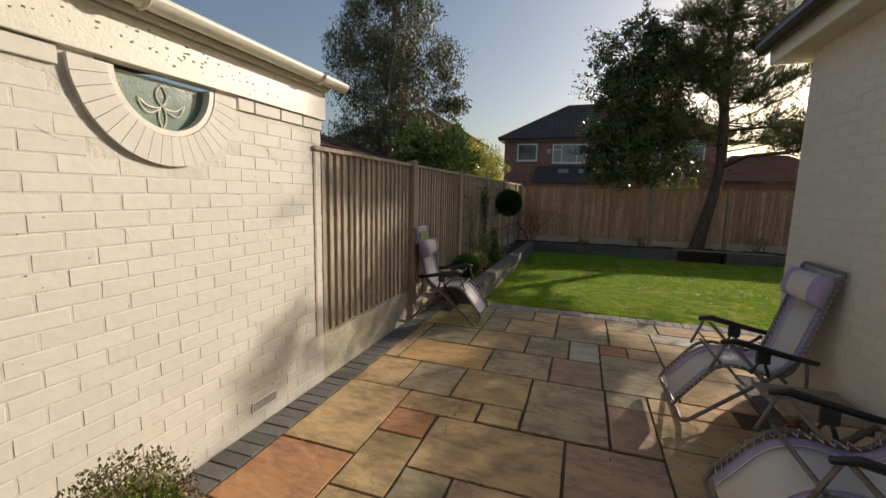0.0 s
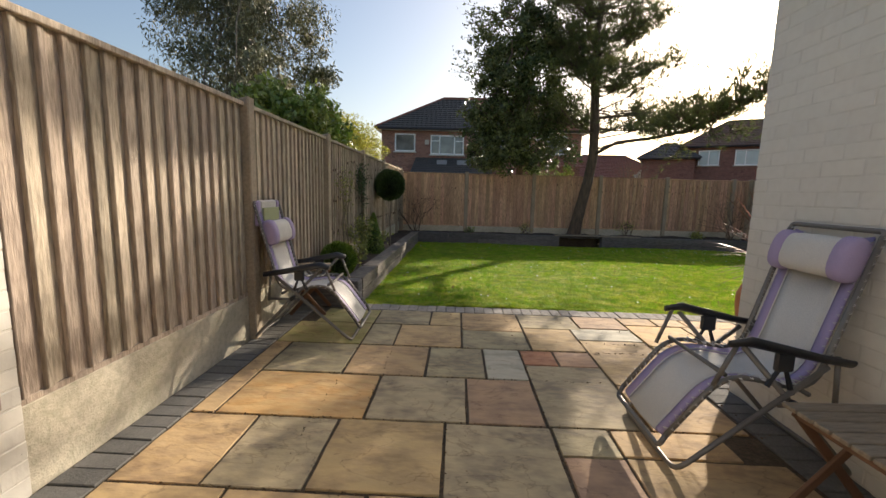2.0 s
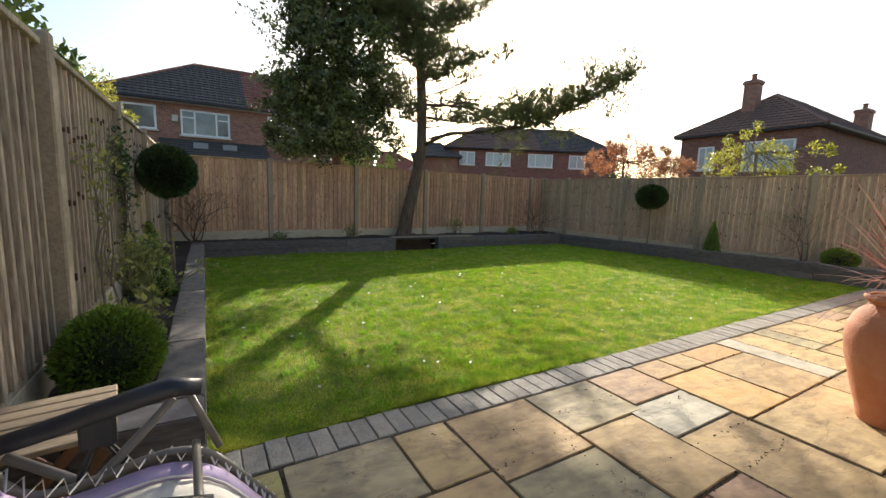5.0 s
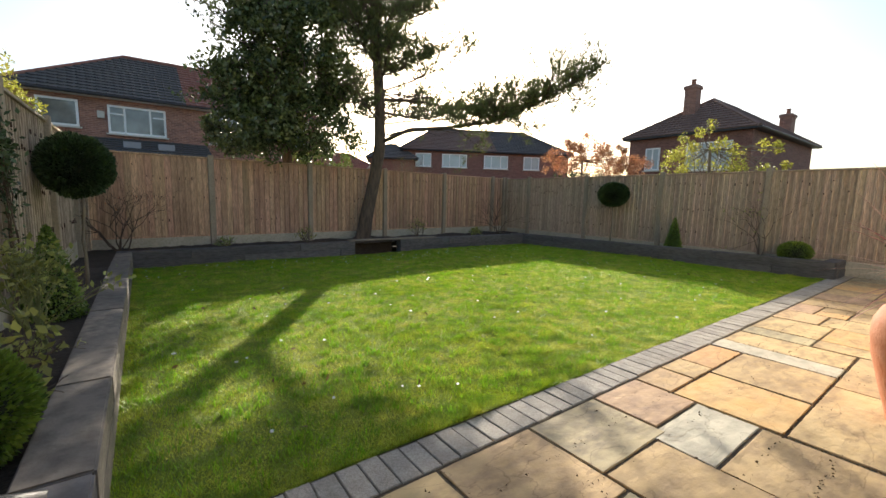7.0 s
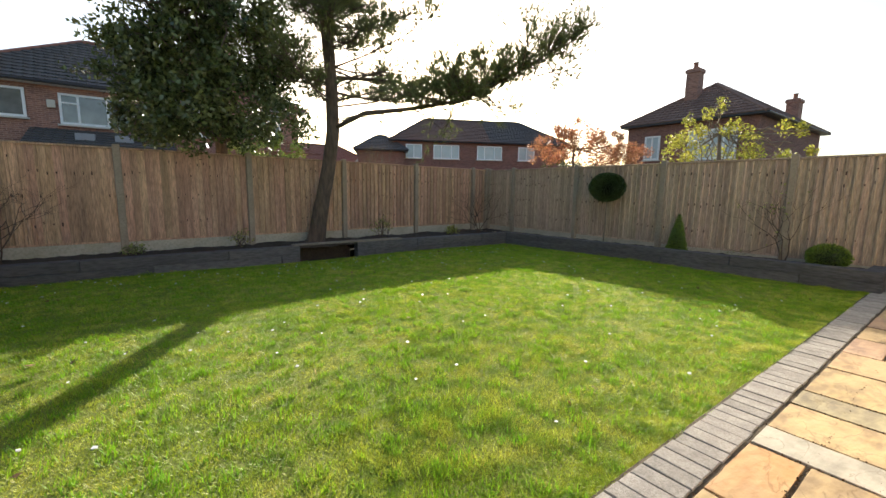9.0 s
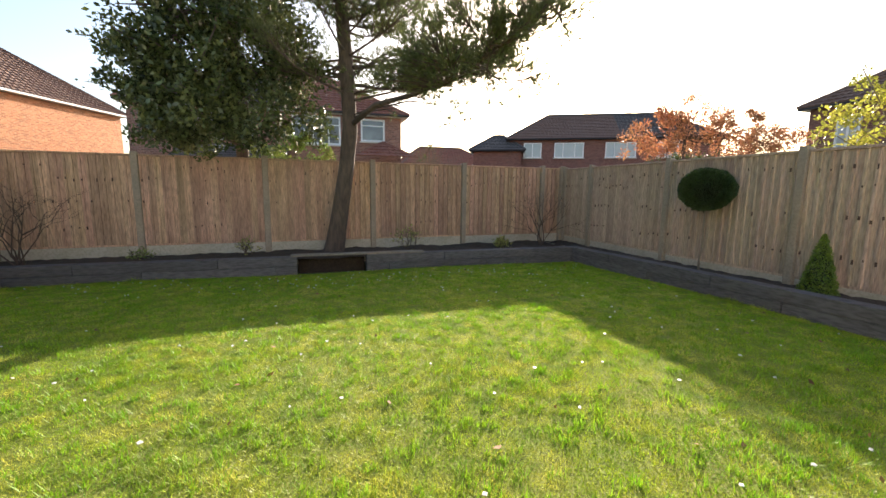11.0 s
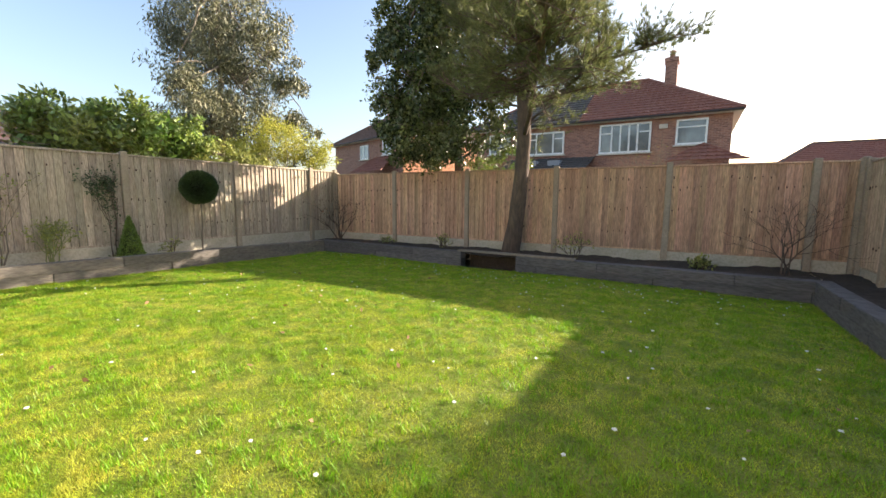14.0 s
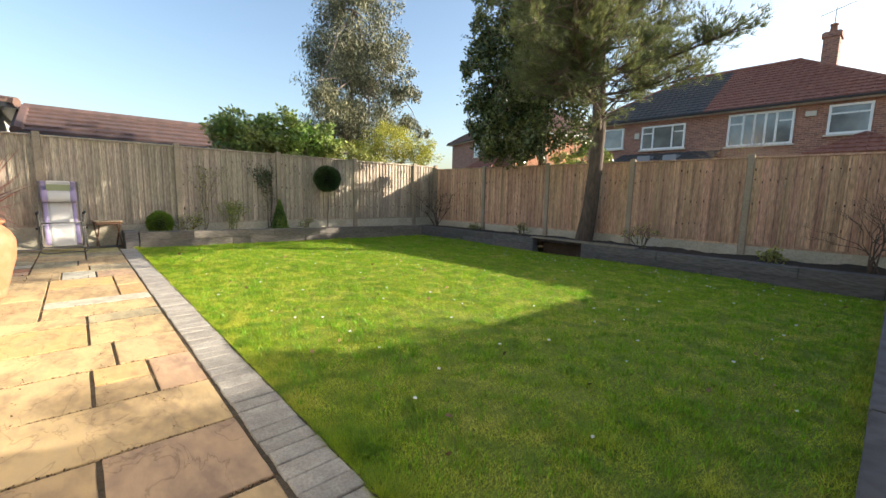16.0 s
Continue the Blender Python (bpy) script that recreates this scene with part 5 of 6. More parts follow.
folding_table("small slatted wooden folding table between a chair and the bed", pose(-1.14, 6.36, 0, 0, 0, 8), 0.46, 0.38, 0.38)
folding_table("small slatted wooden folding table between two recliners", pose(1.86, 3.76, 0, 0, 0, 2))

# terracotta pot with a red cordyline
M_TERRA = material("terracotta", (0.5, 0.18, 0.08), 0.75, other=(0.42, 0.17, 0.09), scale=4, amount=0.6, fine=(0.56, 0.3, 0.19), fine_scale=12, fine_amount=0.35, bump=0.3, bump_scale=60)
M_CORDY = leafy("red_sword_leaf", (0.22, 0.055, 0.035), (0.33, 0.12, 0.07), 0.35, 0.35)
M_CORDY_D = leafy("dead_sword_leaf", (0.36, 0.2, 0.13), (0.28, 0.13, 0.09), 0.3, 0.6)
POT = (2.62, 5.30)
pot = tagged(empty("terracotta_pot", pose(*POT, 0)), "large rounded terracotta pot standing on the patio by the house corner", "plant pot")
bm = bmesh.new()
prof = [(0.125, 0.0), (0.135, 0.015), (0.15, 0.08), (0.19, 0.22), (0.225, 0.36), (0.24, 0.46), (0.235, 0.55), (0.205, 0.62), (0.165, 0.665), (0.155, 0.68), (0.175, 0.695), (0.185, 0.71), (0.18, 0.725), (0.16, 0.725), (0.145, 0.69), (0.14, 0.66), (0.14, 0.64)]
fine_prof = []
for (r0, z0), (r1, z1) in zip(prof, prof[1:]):
    for k in range(3):
        t = k / 3
        z = z0 * (1 - t) + z1 * t
        fine_prof.append((r0 * (1 - t) + r1 * t + (0.0015 * math.sin(z * 160) if 0.25 < z < 0.6 else 0), z))
fine_prof.append(prof[-1])
lathe(bm, fine_prof, 48)
part("pot_body", bm, M_TERRA, pot, smooth=True)
bm = bmesh.new()
lathe(bm, [(0.0005, 0.655), (0.139, 0.65)], 20, cap=False)
part("potting_soil", bm, M_SOIL, pot)
cord = tagged(empty("cordyline", pose(*POT, 0.645)), "spiky red cordyline plant growing in the terracotta pot", "plant")
bm = bmesh.new()
limb(bm, (0, 0, 0), (0.01, 0.0, 0.18), 0.04, 0.03, 3, 0.03)
part("stem", bm, M_BARK, cord, smooth=True)


def sword_leaves(name, parent, n, base_z, spread, length, mat, width, seed, fall=0.2):
    r = random.Random(seed)
    bm = bmesh.new()
    for _ in range(n):
        az, el = r.uniform(0, 2 * math.pi), r.uniform(*spread)
        ln = length * r.uniform(0.7, 1.1)
        h = Vector((math.cos(az), math.sin(az), 0))
        side = Vector((-math.sin(az), math.cos(az), 0))
        prev = None
        seg = 7
        g = r.uniform(0.3, 1.0) * fall
        p = Vector((0, 0, base_z + r.uniform(-0.05, 0.05)))
        e = el
        for k in range(seg + 1):
            t = k / seg
            wd = width * (0.55 + 1.2 * t if t < 0.3 else 0.92 * (1 - t) / 0.7 + 0.02) * 0.5
            d = h * math.cos(e) + Vector((0, 0, math.sin(e)))
            nrm = side.cross(d)
            row = [bm.verts.new(p - side * wd + nrm * wd * 0.25), bm.verts.new(p), bm.verts.new(p + side * wd + nrm * wd * 0.25)]
            if prev:
                bm.faces.new((prev[0], prev[1], row[1], row[0]))
                bm.faces.new((prev[1], prev[2], row[2], row[1]))
            prev = row
            p = p + d * ln / seg
            e -= g * (0.4 + t)
    return part(name, bm, mat, parent, smooth=True)


sword_leaves("sword_leaves", cord, 46, 0.16, (0.85, 1.5), 0.68, M_CORDY, 0.028, 4, 0.06)
sword_leaves("side_leaves", cord, 34, 0.13, (0.2, 0.9), 0.6, M_CORDY, 0.026, 5, 0.18)
sword_leaves("dead_leaves", cord, 46, 0.12, (-0.3, 0.35), 0.52, M_CORDY_D, 0.02, 6, 0.22)


def clipped(name, words, category, at, radii, mat, n, leaf, seed, stem=0.0, cone=False, group=""):
    """A clipped shrub of small leaves over a solid core coloured near-black as inner shade, perhaps on a stem."""
    t = tagged(empty(name, pose(*at)), words, category, group)
    r = np.random.default_rng(seed)
    u = unit(r.normal(size=(n, 3)))
    rad = r.uniform(0.87, 1.03, (n, 1)) + 0.04 * np.sin(u[:, :1] * 7 + seed) * np.cos(u[:, 2:] * 6)
    if cone:
        h = r.uniform(0, 1, n) ** 1.4
        a = r.uniform(0, 2 * math.pi, n)
        w = (1 - h) ** 0.8 * r.uniform(0.8, 1.03, n)
        c = np.stack([np.cos(a) * w * radii[0], np.sin(a) * w * radii[1], stem + h * radii[2] * 2], 1)
    else:
        c = u * rad * np.array(radii) + np.array([0, 0, stem + radii[2]])
    tagged(leaves("crown", t, c, leaf, mat, 0.6, 0.2, 0, seed))
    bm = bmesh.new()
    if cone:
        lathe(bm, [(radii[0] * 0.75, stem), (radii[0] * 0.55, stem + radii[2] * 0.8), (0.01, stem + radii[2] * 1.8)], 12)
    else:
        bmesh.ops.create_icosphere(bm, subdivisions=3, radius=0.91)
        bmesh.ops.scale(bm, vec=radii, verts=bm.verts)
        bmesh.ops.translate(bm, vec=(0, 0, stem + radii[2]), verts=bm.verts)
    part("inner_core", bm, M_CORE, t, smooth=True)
    if stem > 0.05:
        bm = bmesh.new()
        limb(bm, (0, 0, 0), (0.02, 0.0, stem + 0.08), 0.016, 0.012, seed, 0.02)
        part("stem", bm, M_BARK_G, t, smooth=True)
    return t


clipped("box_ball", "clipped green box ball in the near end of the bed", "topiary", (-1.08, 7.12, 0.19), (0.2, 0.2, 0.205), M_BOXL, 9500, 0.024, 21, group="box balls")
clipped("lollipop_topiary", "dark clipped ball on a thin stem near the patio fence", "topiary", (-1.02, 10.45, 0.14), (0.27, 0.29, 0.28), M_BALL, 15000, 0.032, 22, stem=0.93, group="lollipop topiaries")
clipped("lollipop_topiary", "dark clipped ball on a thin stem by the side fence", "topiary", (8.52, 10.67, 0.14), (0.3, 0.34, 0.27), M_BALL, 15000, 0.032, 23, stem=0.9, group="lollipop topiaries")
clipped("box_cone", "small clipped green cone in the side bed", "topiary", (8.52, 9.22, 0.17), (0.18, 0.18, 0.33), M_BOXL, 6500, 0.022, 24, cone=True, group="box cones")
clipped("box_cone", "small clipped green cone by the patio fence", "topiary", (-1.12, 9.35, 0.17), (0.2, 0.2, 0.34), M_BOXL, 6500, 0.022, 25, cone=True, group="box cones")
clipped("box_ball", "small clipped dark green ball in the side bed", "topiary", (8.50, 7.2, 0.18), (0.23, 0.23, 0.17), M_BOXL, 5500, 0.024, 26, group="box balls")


def twiggy(name, words, at, height, spread, n_stems, leaf_mat, n_leaf, leaf, seed, wall_dir=None, bark=None):
    """A shrub of bare branching stems, with few or no leaves; trained flat when wall_dir is given."""
    r = random.Random(seed)
    t = tagged(empty(name, pose(*at)), words, "shrub")
    bm = bmesh.new()
    tips = []

    def grow(p, d, ln, rad, depth):
        q = p + d * ln
        mid = p.lerp(q, 0.5) + Vector((r.gauss(0, 1), r.gauss(0, 1), r.gauss(0, 1))) * ln * 0.06
        tube(bm, [p, mid, q], [rad, rad * 0.8, rad * 0.62], 4 if depth else 6)
        tips.append((p, q))
        if depth < 4:
            for _ in range(2 if depth else 3):
                nd = Vector((d.x + r.gauss(0, 0.45) * spread, d.y + r.gauss(0, 0.45) * spread, d.z + r.gauss(0.05, 0.35)))
                if wall_dir is not None:
                    nd = nd - wall_dir * nd.dot(wall_dir) * 0.8
                grow(q, nd.normalized(), ln * r.uniform(0.6, 0.85), rad * 0.6, depth + 1)
    for _ in range(n_stems):
        d = Vector((r.gauss(0, 0.3) * spread, r.gauss(0, 0.3) * spread, 1)).normalized()
        if wall_dir is not None:
            d = (d - wall_dir * d.dot(wall_dir) * 0.9).normalized()
        grow(Vector((r.gauss(0, 0.03), r.gauss(0, 0.03), -0.05)), d, height * 0.3, 0.012, 0)
    part("branching", bm, bark or M_BARK, t)
    if n_leaf:
        pts = []
        for _ in range(n_leaf):
            p, q = r.choice(tips)
            pts.append(p.lerp(q, r.random()) + Vector((r.gauss(0, 0.03), r.gauss(0, 0.03), r.gauss(0, 0.03))))
        leaves("foliage", t, np.array([tuple(p) for p in pts]), leaf, leaf_mat, 0.5, 0.2, 0, seed)
    return t


WL = Vector((1, 0, 0))
M_STEM = material("green_stem", (0.22, 0.24, 0.09), 0.7, other=(0.14, 0.17, 0.06), scale=6)
twiggy("climbing_rose", "leggy climber trained on the wooden fence", (-1.2, 7.85, 0.18), 1.6, 0.9, 2, M_ROSE, 150, 0.045, 31, WL, M_BARK_G)
twiggy("leafy_shrub", "upright pale green leafy shrub in the fence bed", (-1.05, 8.35, 0.18), 0.75, 0.5, 8, M_ROSE, 420, 0.05, 33, None, M_STEM)
twiggy("leafy_climber", "dark green climber on the fence above the cone", (-1.27, 9.2, 0.18), 1.6, 0.35, 2, M_BALL, 700, 0.045, 34, WL)
twiggy("bare_red_shrub", "bare reddish branching shrub in the corner bed", (-0.85, 13.8, 0.12), 1.6, 1.5, 9, M_RUST, 90, 0.03, 35)
twiggy("bare_shrub", "bare branching shrub at the end of the back bed", (7.95, 13.95, 0.12), 1.5, 1.25, 6, M_RUST, 20, 0.03, 36)
twiggy("trained_shrub", "bare trained shrub on the side fence", (8.62, 7.75, 0.18), 1.35, 1.1, 3, M_ROSE, 60, 0.05, 37, WL)
twiggy("low_plant", "low sparse perennial in the back bed", (2.2, 13.8, 0.12), 0.4, 1.1, 5, M_ROSE, 130, 0.05, 38)
twiggy("low_plant", "thin young shrub beside the pine trunk", (5.0, 13.7, 0.12), 0.6, 1.0, 5, M_ROSE, 160, 0.05, 39)
twiggy("low_plant", "low green perennial in the back bed", (0.7, 13.75, 0.12), 0.3, 1.3, 5, M_LAUREL, 160, 0.05, 40)
twiggy("low_plant", "pale green low plant near the end of the back bed", (6.9, 13.7, 0.12), 0.28, 1.4, 6, M_ROSE, 240, 0.07, 41)
twiggy("low_plant", "thin low plant in the fence bed", (-1.1, 9.95, 0.17), 0.35, 1.2, 4, M_ROSE, 90, 0.05, 42)
twiggy("low_plant", "thin plant with pale leaves in the fence bed", (-1.1, 7.6, 0.18), 0.5, 1.0, 4, M_ROSE, 160, 0.06, 43)
twiggy("twiggy_bush", "tall straw coloured bare stems beyond the back fence", (6.0, 16.0, 0.0), 2.6, 0.35, 12, M_YELLOW, 30, 0.04, 44, None, M_BARK_G)
twiggy("twiggy_bush", "tall arching pale stems beyond the side fence", (12.2, 12.9, 0.0), 3.0, 0.4, 12, M_YELLOW, 150, 0.06, 45, None, M_BARK_G)

# planter with heather by the garage wall
M_POT2 = material("buff_planter", (0.45, 0.32, 0.2), 0.8, other=(0.35, 0.25, 0.16), scale=8, bump=0.3)
M_HEATH = leafy("heather_leaf", (0.2, 0.12, 0.07), (0.13, 0.14, 0.05), 0.2)
pl = tagged(empty("planter", pose(-0.98, 2.02, 0)), "low round buff planter against the garage wall", "plant pot")
bm = bmesh.new()
lathe(bm, [(0.13, 0.0), (0.15, 0.05), (0.18, 0.2), (0.2, 0.26), (0.205, 0.28), (0.19, 0.28), (0.18, 0.24)], 32)
part("planter_body", bm, M_POT2, pl, smooth=True)
h = tagged(empty("heather", pose(-0.98, 2.02, 0.24)), "bushy green heather with brown tips in the planter", "plant")
hb = np.random.default_rng(4)
cc = unit(hb.normal(size=(2600, 3))) * np.array([0.17, 0.19, 0.1]) * hb.uniform(0.5, 1.05, (2600, 1)) + np.array([0, 0, 0.05])
leaves("foliage", h, cc, 0.026, M_BOXL, 0.45, 0.7, 0, 5)
cc = unit(hb.normal(size=(2600, 3))) * np.array([0.2, 0.23, 0.2]) * hb.uniform(0.75, 1.15, (2600, 1)) + np.array([0, 0, 0.05])
cc = cc[cc[:, 2] > 0]
leaves("brown_tips", h, cc, 0.022, M_HEATH, 0.5, 0.9, 0, 6)
bm = bmesh.new()
for k in range(46):
    a, e = random.uniform(0, 6.28), random.uniform(0.5, 1.4)
    d = Vector((math.cos(a) * math.cos(e), math.sin(a) * math.cos(e), math.sin(e))) * random.uniform(0.16, 0.24)
    tube(bm, [(0, 0, 0), d * 0.5, d], [0.003, 0.003, 0.0015], 4)
part("branching", bm, M_BARK_G, h)

# ---- lawn grass ----
M_GRASS = material("grass_blade", (0.37, 0.5, 0.015), 0.5, other=(0.7, 0.65, 0.11), scale=2.6, amount=0.85, fine=(0.11, 0.27, 0.01), fine_scale=6, fine_amount=0.75, island=True, each=0.34, hue_each=0.02, translucent=0.45)
GN = 900000
gx = rng.uniform(BED_X + 0.0, BED_R, GN)
gy = 6.705 + (BED_Y - 6.705) * rng.uniform(0, 1, GN) ** 1.5
gz = lawn_z(gx, gy)
tuft = 0.5 + 0.5 * np.sin(gx * 9.1 + 3 * np.sin(gy * 5.3)) * np.sin(gy * 8.3 + 2 * np.sin(gx * 4.1))
tuft *= 0.6 + 0.4 * np.sin(gx * 2.3 + 1.1 * np.sin(gy * 1.7)) * np.sin(gy * 2.9 + gx)
gh = (0.009 + 0.024 * np.abs(tuft) ** 2) * rng.uniform(0.6, 1.5, GN)
edge = np.minimum(gx - BED_X, np.minimum(BED_R - gx, BED_Y - gy))
gh *= np.where(edge < 0.1, 1.9, 1.0) * np.where(gy < 6.8, 1.3, 1.0)
ga = rng.uniform(0, 2 * np.pi, GN)
lean = rng.uniform(0.2, 1.8, GN) * gh
gw = rng.uniform(0.0012, 0.0024, GN) * (1 + 0.09 * (gy - 6.7))
sx, sy = np.cos(ga), np.sin(ga)
v = np.stack([np.stack([gx - sy * gw, gy + sx * gw, gz], 1), np.stack([gx + sy * gw, gy - sx * gw, gz], 1), np.stack([gx + sx * lean, gy + sy * lean, gz + gh], 1)], 1).reshape(-1, 3)
tagged(raw("grass", v, np.arange(GN * 3).reshape(-1, 3), M_GRASS), "short mown green grass blades with tufts on the lawn", "grass", kind="stuff")
TN, TB = 5200, 15
tx, ty = np.repeat(rng.uniform(BED_X + 0.05, BED_R - 0.05, TN), TB), np.repeat(rng.uniform(6.72, BED_Y - 0.05, TN), TB)
tx, ty = tx + rng.normal(0, 0.022, TN * TB), ty + rng.normal(0, 0.022, TN * TB)
th = rng.uniform(0.025, 0.05, TN * TB)
ta = rng.uniform(0, 2 * np.pi, TN * TB)
sx, sy, tl, tz = np.cos(ta), np.sin(ta), rng.uniform(0.2, 1.0, TN * TB) * th, lawn_z(tx, ty)
v = np.stack([np.stack([tx - sy * 0.003, ty + sx * 0.003, tz], 1), np.stack([tx + sy * 0.003, ty - sx * 0.003, tz], 1), np.stack([tx + sx * tl, ty + sy * tl, tz + th], 1)], 1).reshape(-1, 3)
M_TUFT = material("tuft_blade", (0.2, 0.42, 0.015), 0.5, other=(0.35, 0.5, 0.03), scale=1.1, amount=0.6, island=True, each=0.3, hue_each=0.015, translucent=0.45)
tagged(raw("grass_tufts", v, np.arange(TN * TB * 3).reshape(-1, 3), M_TUFT), "longer green grass tufts standing out of the lawn", "grass", kind="stuff")
M_DAISY = material("white_petal", (0.8, 0.8, 0.75), 0.6)
n = 240
dx, dy = rng.uniform(BED_X + 0.1, BED_R - 0.1, n), rng.uniform(6.9, BED_Y - 0.05, n)
dy = np.where(rng.uniform(size=n) < 0.5, BED_Y - rng.uniform(0.1, 1.2, n), dy)
bm = bmesh.new()
for a, b in zip(dx, dy):
    z = float(lawn_z(a, b)) + 0.03
    s = random.uniform(0.008, 0.016)
    for k in range(3):
        an = random.uniform(0, 6.28)
        c = [bm.verts.new((a + s * math.cos(an + q * 1.57), b + s * math.sin(an + q * 1.57), z + k * 0.003 + random.uniform(0, 0.004))) for q in range(4)]
        bm.faces.new(c)
tagged(part("daisies", bm, M_DAISY), "tiny white daisies scattered over the lawn", "flowers", kind="stuff")
M_LITTER = material("dead_leaf", (0.3, 0.17, 0.08), 0.8, island=True, each=0.4, other=(0.2, 0.12, 0.06))
n = 90
pts = np.stack([rng.uniform(BED_X, BED_R, n), rng.uniform(6.9, BED_Y, n), np.zeros(n)], 1)
pts[:, 2] = lawn_z(pts[:, 0], pts[:, 1]) + 0.028
tagged(leaves("fallen_leaves", None, pts, 0.05, M_LITTER, 0.6, 0.0, 0, 3), "few brown fallen leaves on the lawn", "leaves", kind="stuff")

# ---- bricks of the painted walls ----
brick_wall(wall_left, WX, 1, (-0.6, WY), 0.0, 2.06, lambda y, z: z > 1.95 and abs(y - WIN_Y) > 0.36 or math.hypot(y - WIN_Y, z - WIN_Z) < 0.44)
brick_wall(wall_right, RX, -1, (2.2, RY), 0.0, 2.62, None)

# ---- paving ----
patio = structure(empty("patio_paving"), "paving", "riven sandstone slabs in mixed buff, grey and orange")


def slab(kind, x0, y0, x1, y1, j=0.0065):
    """A riven slab with worn, slightly wavy edges, 3 to 5 mm uneven against its neighbours."""
    r = random.Random(int((x0 * 131 + y0 * 977) * 100))
    x0, x1, y0, y1 = x0 + j + r.uniform(0, 0.003), x1 - j - r.uniform(0, 0.003), y0 + j + r.uniform(0, 0.003), y1 - j - r.uniform(0, 0.003)
    nx, ny = max(int((x1 - x0) / 0.07), 2), max(int((y1 - y0) / 0.07), 2)
    ring = [(x0 + (x1 - x0) * i / nx, y0) for i in range(nx)] + [(x1, y0 + (y1 - y0) * i / ny) for i in range(ny)]
    ring += [(x1 - (x1 - x0) * i / nx, y1) for i in range(nx)] + [(x0, y1 - (y1 - y0) * i / ny) for i in range(ny)]
    cx, cy, lift = (x0 + x1) / 2, (y0 + y1) / 2, r.uniform(-0.003, 0.002)
    bm = bmesh.new()
    rims = []
    for inset, z in ((0, -0.03), (0, -0.004), (0.0035, 0.0)):
        row = []
        for k, (x, y) in enumerate(ring):
            w = 0.006 * noise.noise((x * 9, y * 9, 3.1))
            dx, dy = (cx - x), (cy - y)
            q = inset + w
            row.append(bm.verts.new((x - cx + math.copysign(min(q, abs(dx)), dx) if abs(dx) > 1e-6 else 0, y - cy + math.copysign(q, dy) if abs(dy) > 1e-6 else 0, z)))
        rims.append(row)
    n = len(ring)
    for a, b in zip(rims, rims[1:]):
        for k in range(n):
            bm.faces.new((a[k], a[(k + 1) % n], b[(k + 1) % n], b[k]))
    bm.faces.new(rims[-1])
    ob = part("slab", bm, STONES[kind], patio, STONE_WORDS[kind])
    ob.matrix_basis = pose(cx, cy, lift, r.uniform(-0.15, 0.15), r.uniform(-0.15, 0.15))
    return ob


def slab_row(y0, y1, *cells):
    """Slabs between y0 and y1: each cell is a stone's letter, x0 and x1, perhaps with its own y0 and y1."""
    for c in cells:
        slab(c[0], c[1], c[3] if len(c) > 3 else y0, c[2], c[4] if len(c) > 3 else y1)


slab_row(6.03, 6.47, ("y", -0.98, -0.43), ("g", -0.43, 0.09), ("b", 0.09, 0.39), ("b", 0.39, 0.95, 5.94, 6.47), ("g", 0.95, 1.5, 6.05, 6.47), ("p", 1.5, 1.96, 6.1, 6.47))
slab_row(5.50, 6.03, ("y", -1.12, -0.43), ("g", -0.43, -0.165), ("b", -0.165, 0.39), ("g", 0.39, 0.95, 5.50, 5.94), ("b", 0.95, 1.39, 5.50, 6.05), ("w", 1.39, 1.96, 5.79, 6.1))
slab_row(4.965, 5.50, ("g", -0.98, -0.43), ("b", -0.43, 0.135), ("g", 0.135, 0.55), ("w", 0.55, 0.84), ("t", 0.84, 1.1, 5.22, 5.50), ("p", 1.1, 1.39, 5.22, 5.50), ("g", 0.84, 1.39, 4.42, 5.22), ("b", 1.39, 1.95, 4.95, 5.79))
slab_row(4.42, 4.965, ("b", -1.12, -0.98, 4.42, 5.50), ("o", -0.98, -0.155), ("g", -0.155, 0.41), ("p", 0.41, 0.84), ("b", 1.39, 1.9, 4.42, 4.95))
slab_row(3.875, 4.42, ("b", -1.12, -0.72), ("g", -0.72, -0.28), ("b", -0.28, 0.29), ("g", 0.29, 0.85, 3.615, 4.42), ("p", 0.85, 1.15, 3.615, 4.175), ("g", 0.85, 1.15, 4.175, 4.42), ("b", 1.15, 1.72, 4.19, 4.42), ("b", 1.15, 1.9, 3.76, 4.19))
slab_row(3.03, 3.875, ("b", -1.12, -0.59), ("t", -0.59, -0.27, 3.3, 3.6), ("b", -0.59, -0.01, 3.6, 3.875), ("b", -0.01, 0.285, 3.615, 3.875), ("b", -0.59, -0.265, 2.76, 3.3), ("b", -0.265, 0.585, 3.03, 3.6), ("p", 0.585, 1.15, 3.03, 3.6), ("b", 1.15, 1.9, 3.2, 3.76))
slab_row(2.47, 3.03, ("t", -1.12, -0.59), ("g", -0.265, 0.02, 2.76, 3.03), ("p", 0.02, 0.58, 2.47, 3.03), ("g", 0.58, 1.15, 2.47, 3.03), ("b", 1.15, 1.9, 2.63, 3.2), ("b", -0.59, 0.02, 2.47, 2.76))
slab_row(6.24, 6.47, ("b", 1.96, 2.29), ("b", 2.29, 2.58), ("o", 2.58, 3.12), ("w", 3.12, 3.37, 5.7, 6.47), ("b", 3.37, 3.78, 5.7, 6.47), ("g", 3.78, 4.05, 5.98, 6.47))
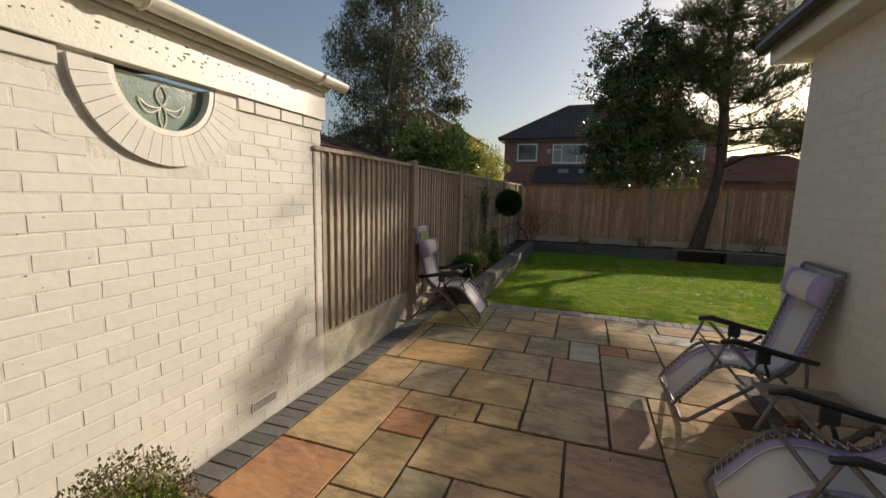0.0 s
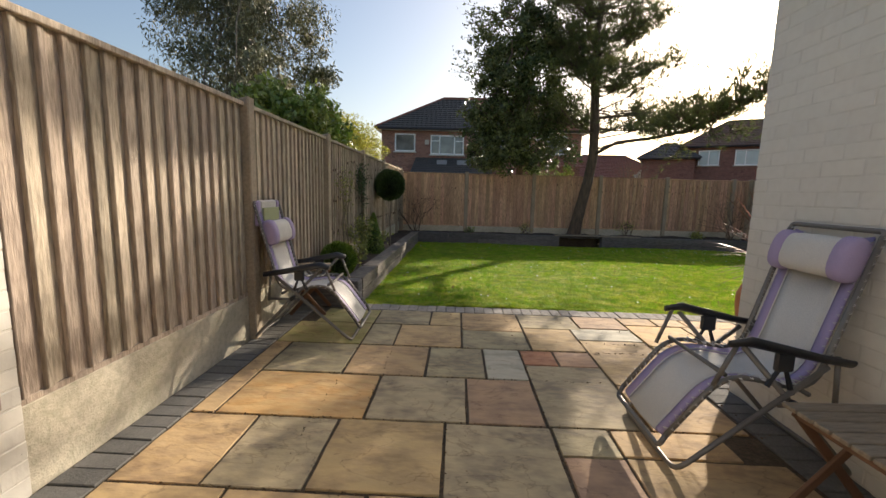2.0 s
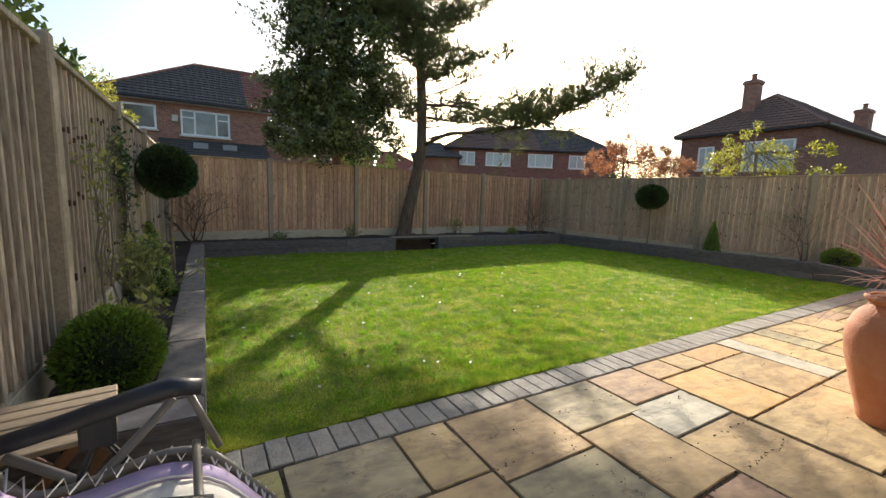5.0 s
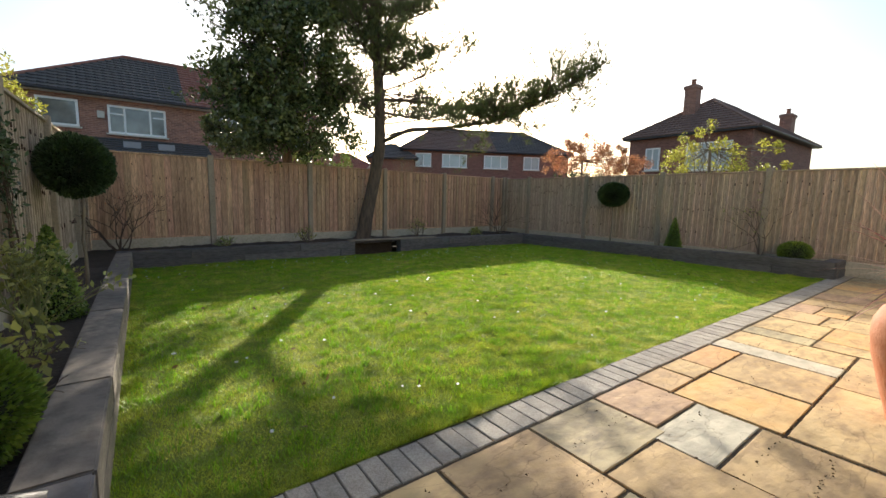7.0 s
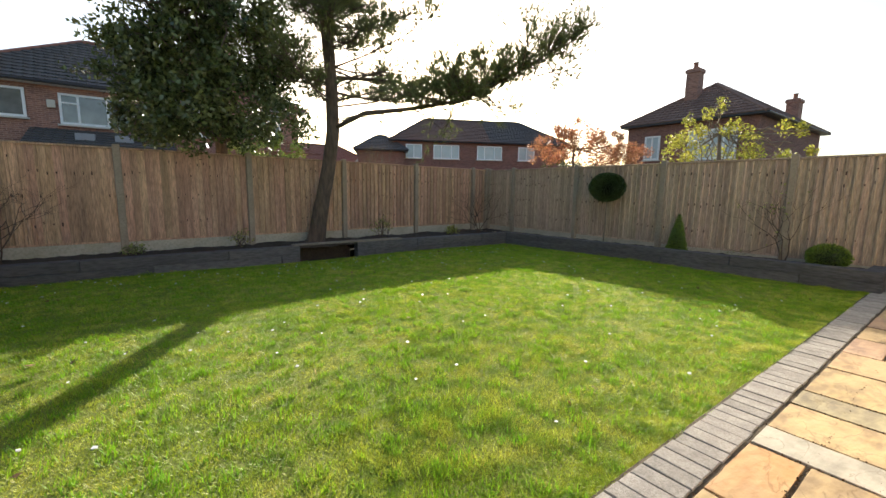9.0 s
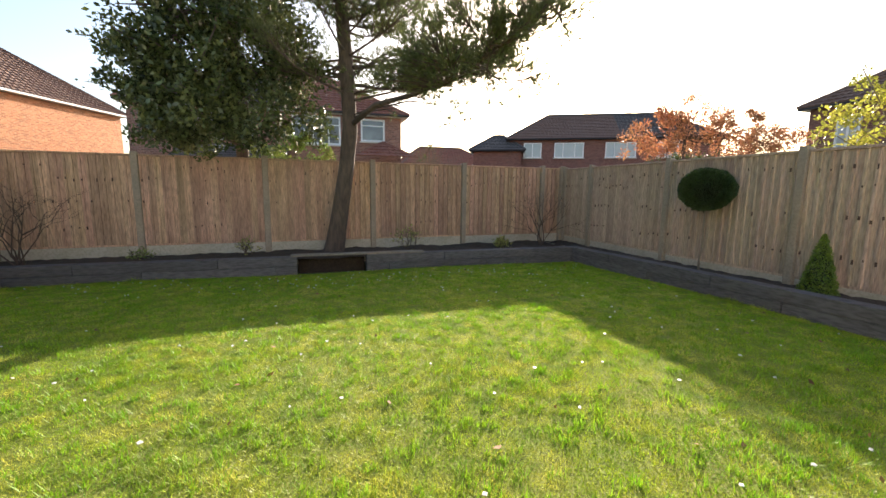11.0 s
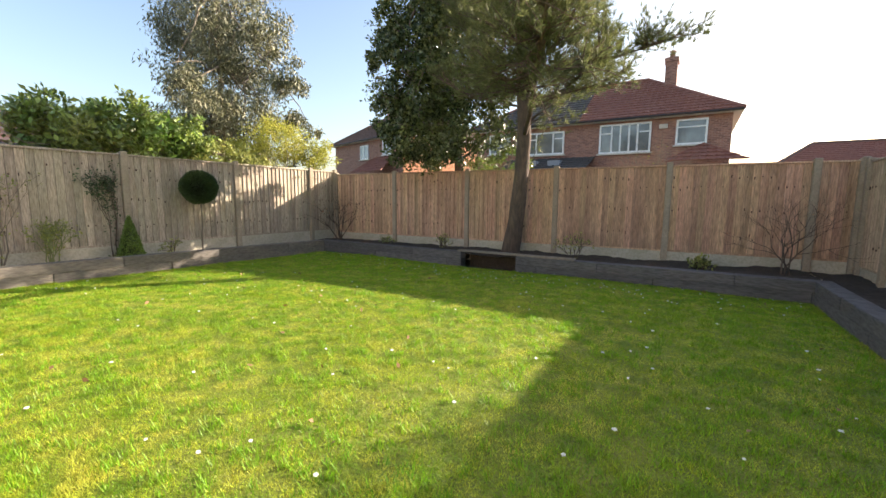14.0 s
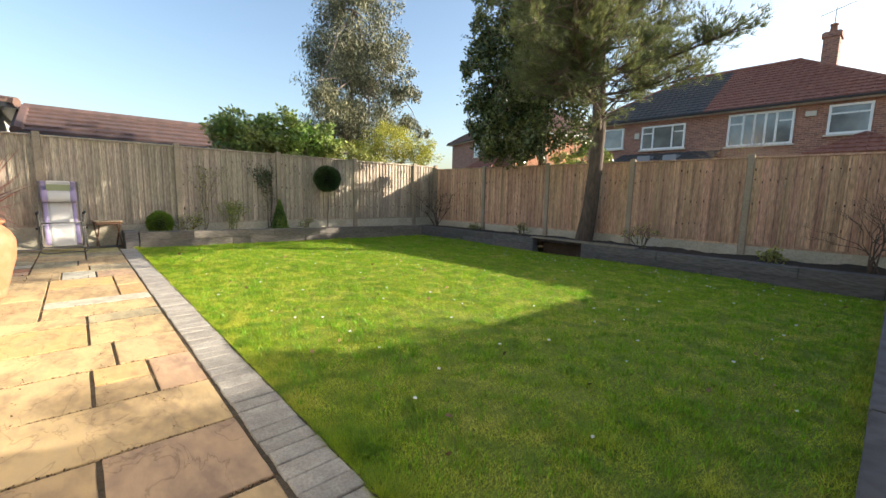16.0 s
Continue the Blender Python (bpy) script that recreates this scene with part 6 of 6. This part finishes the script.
slab_row(5.98, 6.47, ("b", 4.05, 4.63), ("b", 4.63, 5.12, 6.1, 6.47), ("p", 5.12, 5.65, 6.24, 6.47), ("o", 5.12, 5.38, 5.98, 6.24), ("b", 5.38, 5.65, 5.98, 6.24), ("b", 5.65, 6.16, 5.66, 6.47), ("p", 6.16, 6.68), ("b", 6.68, 7.25), ("o", 7.25, 7.8), ("b", 7.8, 8.3), ("g", 8.3, 8.82))
slab_row(5.4, 5.98, ("b", 3.78, 4.05, 5.4, 5.98), ("o", 4.05, 4.63), ("b", 4.63, 5.12, 5.54, 6.1), ("b", 5.12, 5.65), ("b", 6.16, 6.68), ("o", 6.68, 7.25), ("p", 7.25, 8.1), ("b", 8.1, 8.82))
slab_row(5.7, 6.24, ("o", 1.96, 2.5, 5.70, 6.24), ("b", 1.96, 2.93, 5.17, 5.70), ("b", 2.5, 3.12), ("b", 2.93, 3.78, 5.4, 5.70), ("g", 4.63, 5.12, 5.4, 5.54), ("g", 5.65, 6.16, 5.4, 5.66))
fill = random.Random(5)
x = 2.93
while x < 8.7:
    w = min(fill.choice((0.57, 0.855, 0.57)), 8.82 - x)
    slab(fill.choice("bbgop"), x, 5.17, x + w, 5.4)
    x += w
for y0, y1 in ((1.9, 2.47), (1.33, 1.9), (0.76, 1.33), (0.19, 0.76), (-0.38, 0.19), (-0.95, -0.38)):
    x = -1.12
    while x < 1.85:
        w = min(fill.choice((0.57, 0.855, 0.57, 0.3)), 1.9 - x)
        if w > 0.1:
            slab(fill.choice("bbgopb"), x, y0, x + w, y1)
        x += w

M_GRIT = material("joint_grit", (0.2, 0.125, 0.07), 0.95, other=(0.06, 0.05, 0.02), island=True, each=0.5)
gr = np.random.default_rng(9)
gp = []
for line_x in (-0.43, -0.16, 0.29, 0.4, 0.84, 0.85, 1.39, 1.95, 2.5, 3.12, 3.37, 3.78, 4.05, 4.63, 5.12, 5.65, 6.16, 6.68):
    n = 260
    gp.append(np.stack([line_x + gr.normal(0, 0.006, n), gr.uniform(3.0 if line_x < 2 else 5.4, 6.47, n), np.full(n, -0.008)], 1))
for line_y in (3.03, 3.6, 3.87, 4.42, 4.965, 5.5, 6.03, 5.7, 6.24):
    n = 520
    gp.append(np.stack([gr.uniform(-1.1, 2.0 if line_y < 5.6 else 6.5, n), line_y + gr.normal(0, 0.006, n), np.full(n, -0.008)], 1))
tagged(leaves("joint_grit", None, np.concatenate(gp), 0.012, M_GRIT, 0.8, 0.6, 0, 12), "crumbs of bark and moss lying in the paving joints", "debris", kind="stuff")

# blocks: the lawn's kerb, and the edging beside the walls


def block_shape(w, l, mat):
    bm = a_box(-w / 2 + 0.0025, -l / 2 + 0.0025, -0.05, w / 2 - 0.0025, l / 2 - 0.0025, 0.0)
    bmesh.ops.bevel(bm, geom=[e for e in bm.edges if all(v.co.z > -0.01 for v in e.verts)], offset=0.004, segments=1, affect="EDGES")
    me = bpy.data.meshes.new("paver")
    bm.to_mesh(me)
    bm.free()
    me.materials.append(mat)
    return me


kerb = structure(empty("lawn_kerb"), "kerb", "row of grey block pavers between patio and lawn")
sh = block_shape(0.1, 0.215, M_KERB)
for k in range(96):
    x = -0.62 + k * 0.1
    share("paver", sh, pose(x, 6.588 + random.uniform(-0.004, 0.004), random.uniform(-0.004, 0.003), random.uniform(-0.8, 0.8), random.uniform(-0.8, 0.8), random.uniform(-0.8, 0.8)), kerb)
edging = structure(empty("wall_edging"), "edging", "dark grey brick edging along the walls")
sh = block_shape(0.105, 0.205, M_EDGE)
for k in range(70):
    share("paver", sh, pose(-1.228, -0.75 + k * 0.1055, random.uniform(-0.004, 0.002), 0, random.uniform(-0.5, 0.5), 90 + random.uniform(-1, 1)), edging)
for k in range(32):
    share("paver", sh, pose(2.025, 1.65 + k * 0.1055, random.uniform(-0.004, 0.002), 0, random.uniform(-0.5, 0.5), 90 + random.uniform(-1, 1)), edging)
sh = block_shape(0.1, 0.2, M_EDGE)
for k in range(66):
    share("paver", sh, pose(2.02 + k * 0.1035, 5.065, random.uniform(-0.004, 0.002), 0, random.uniform(-0.5, 0.5), random.uniform(-1, 1)), edging)
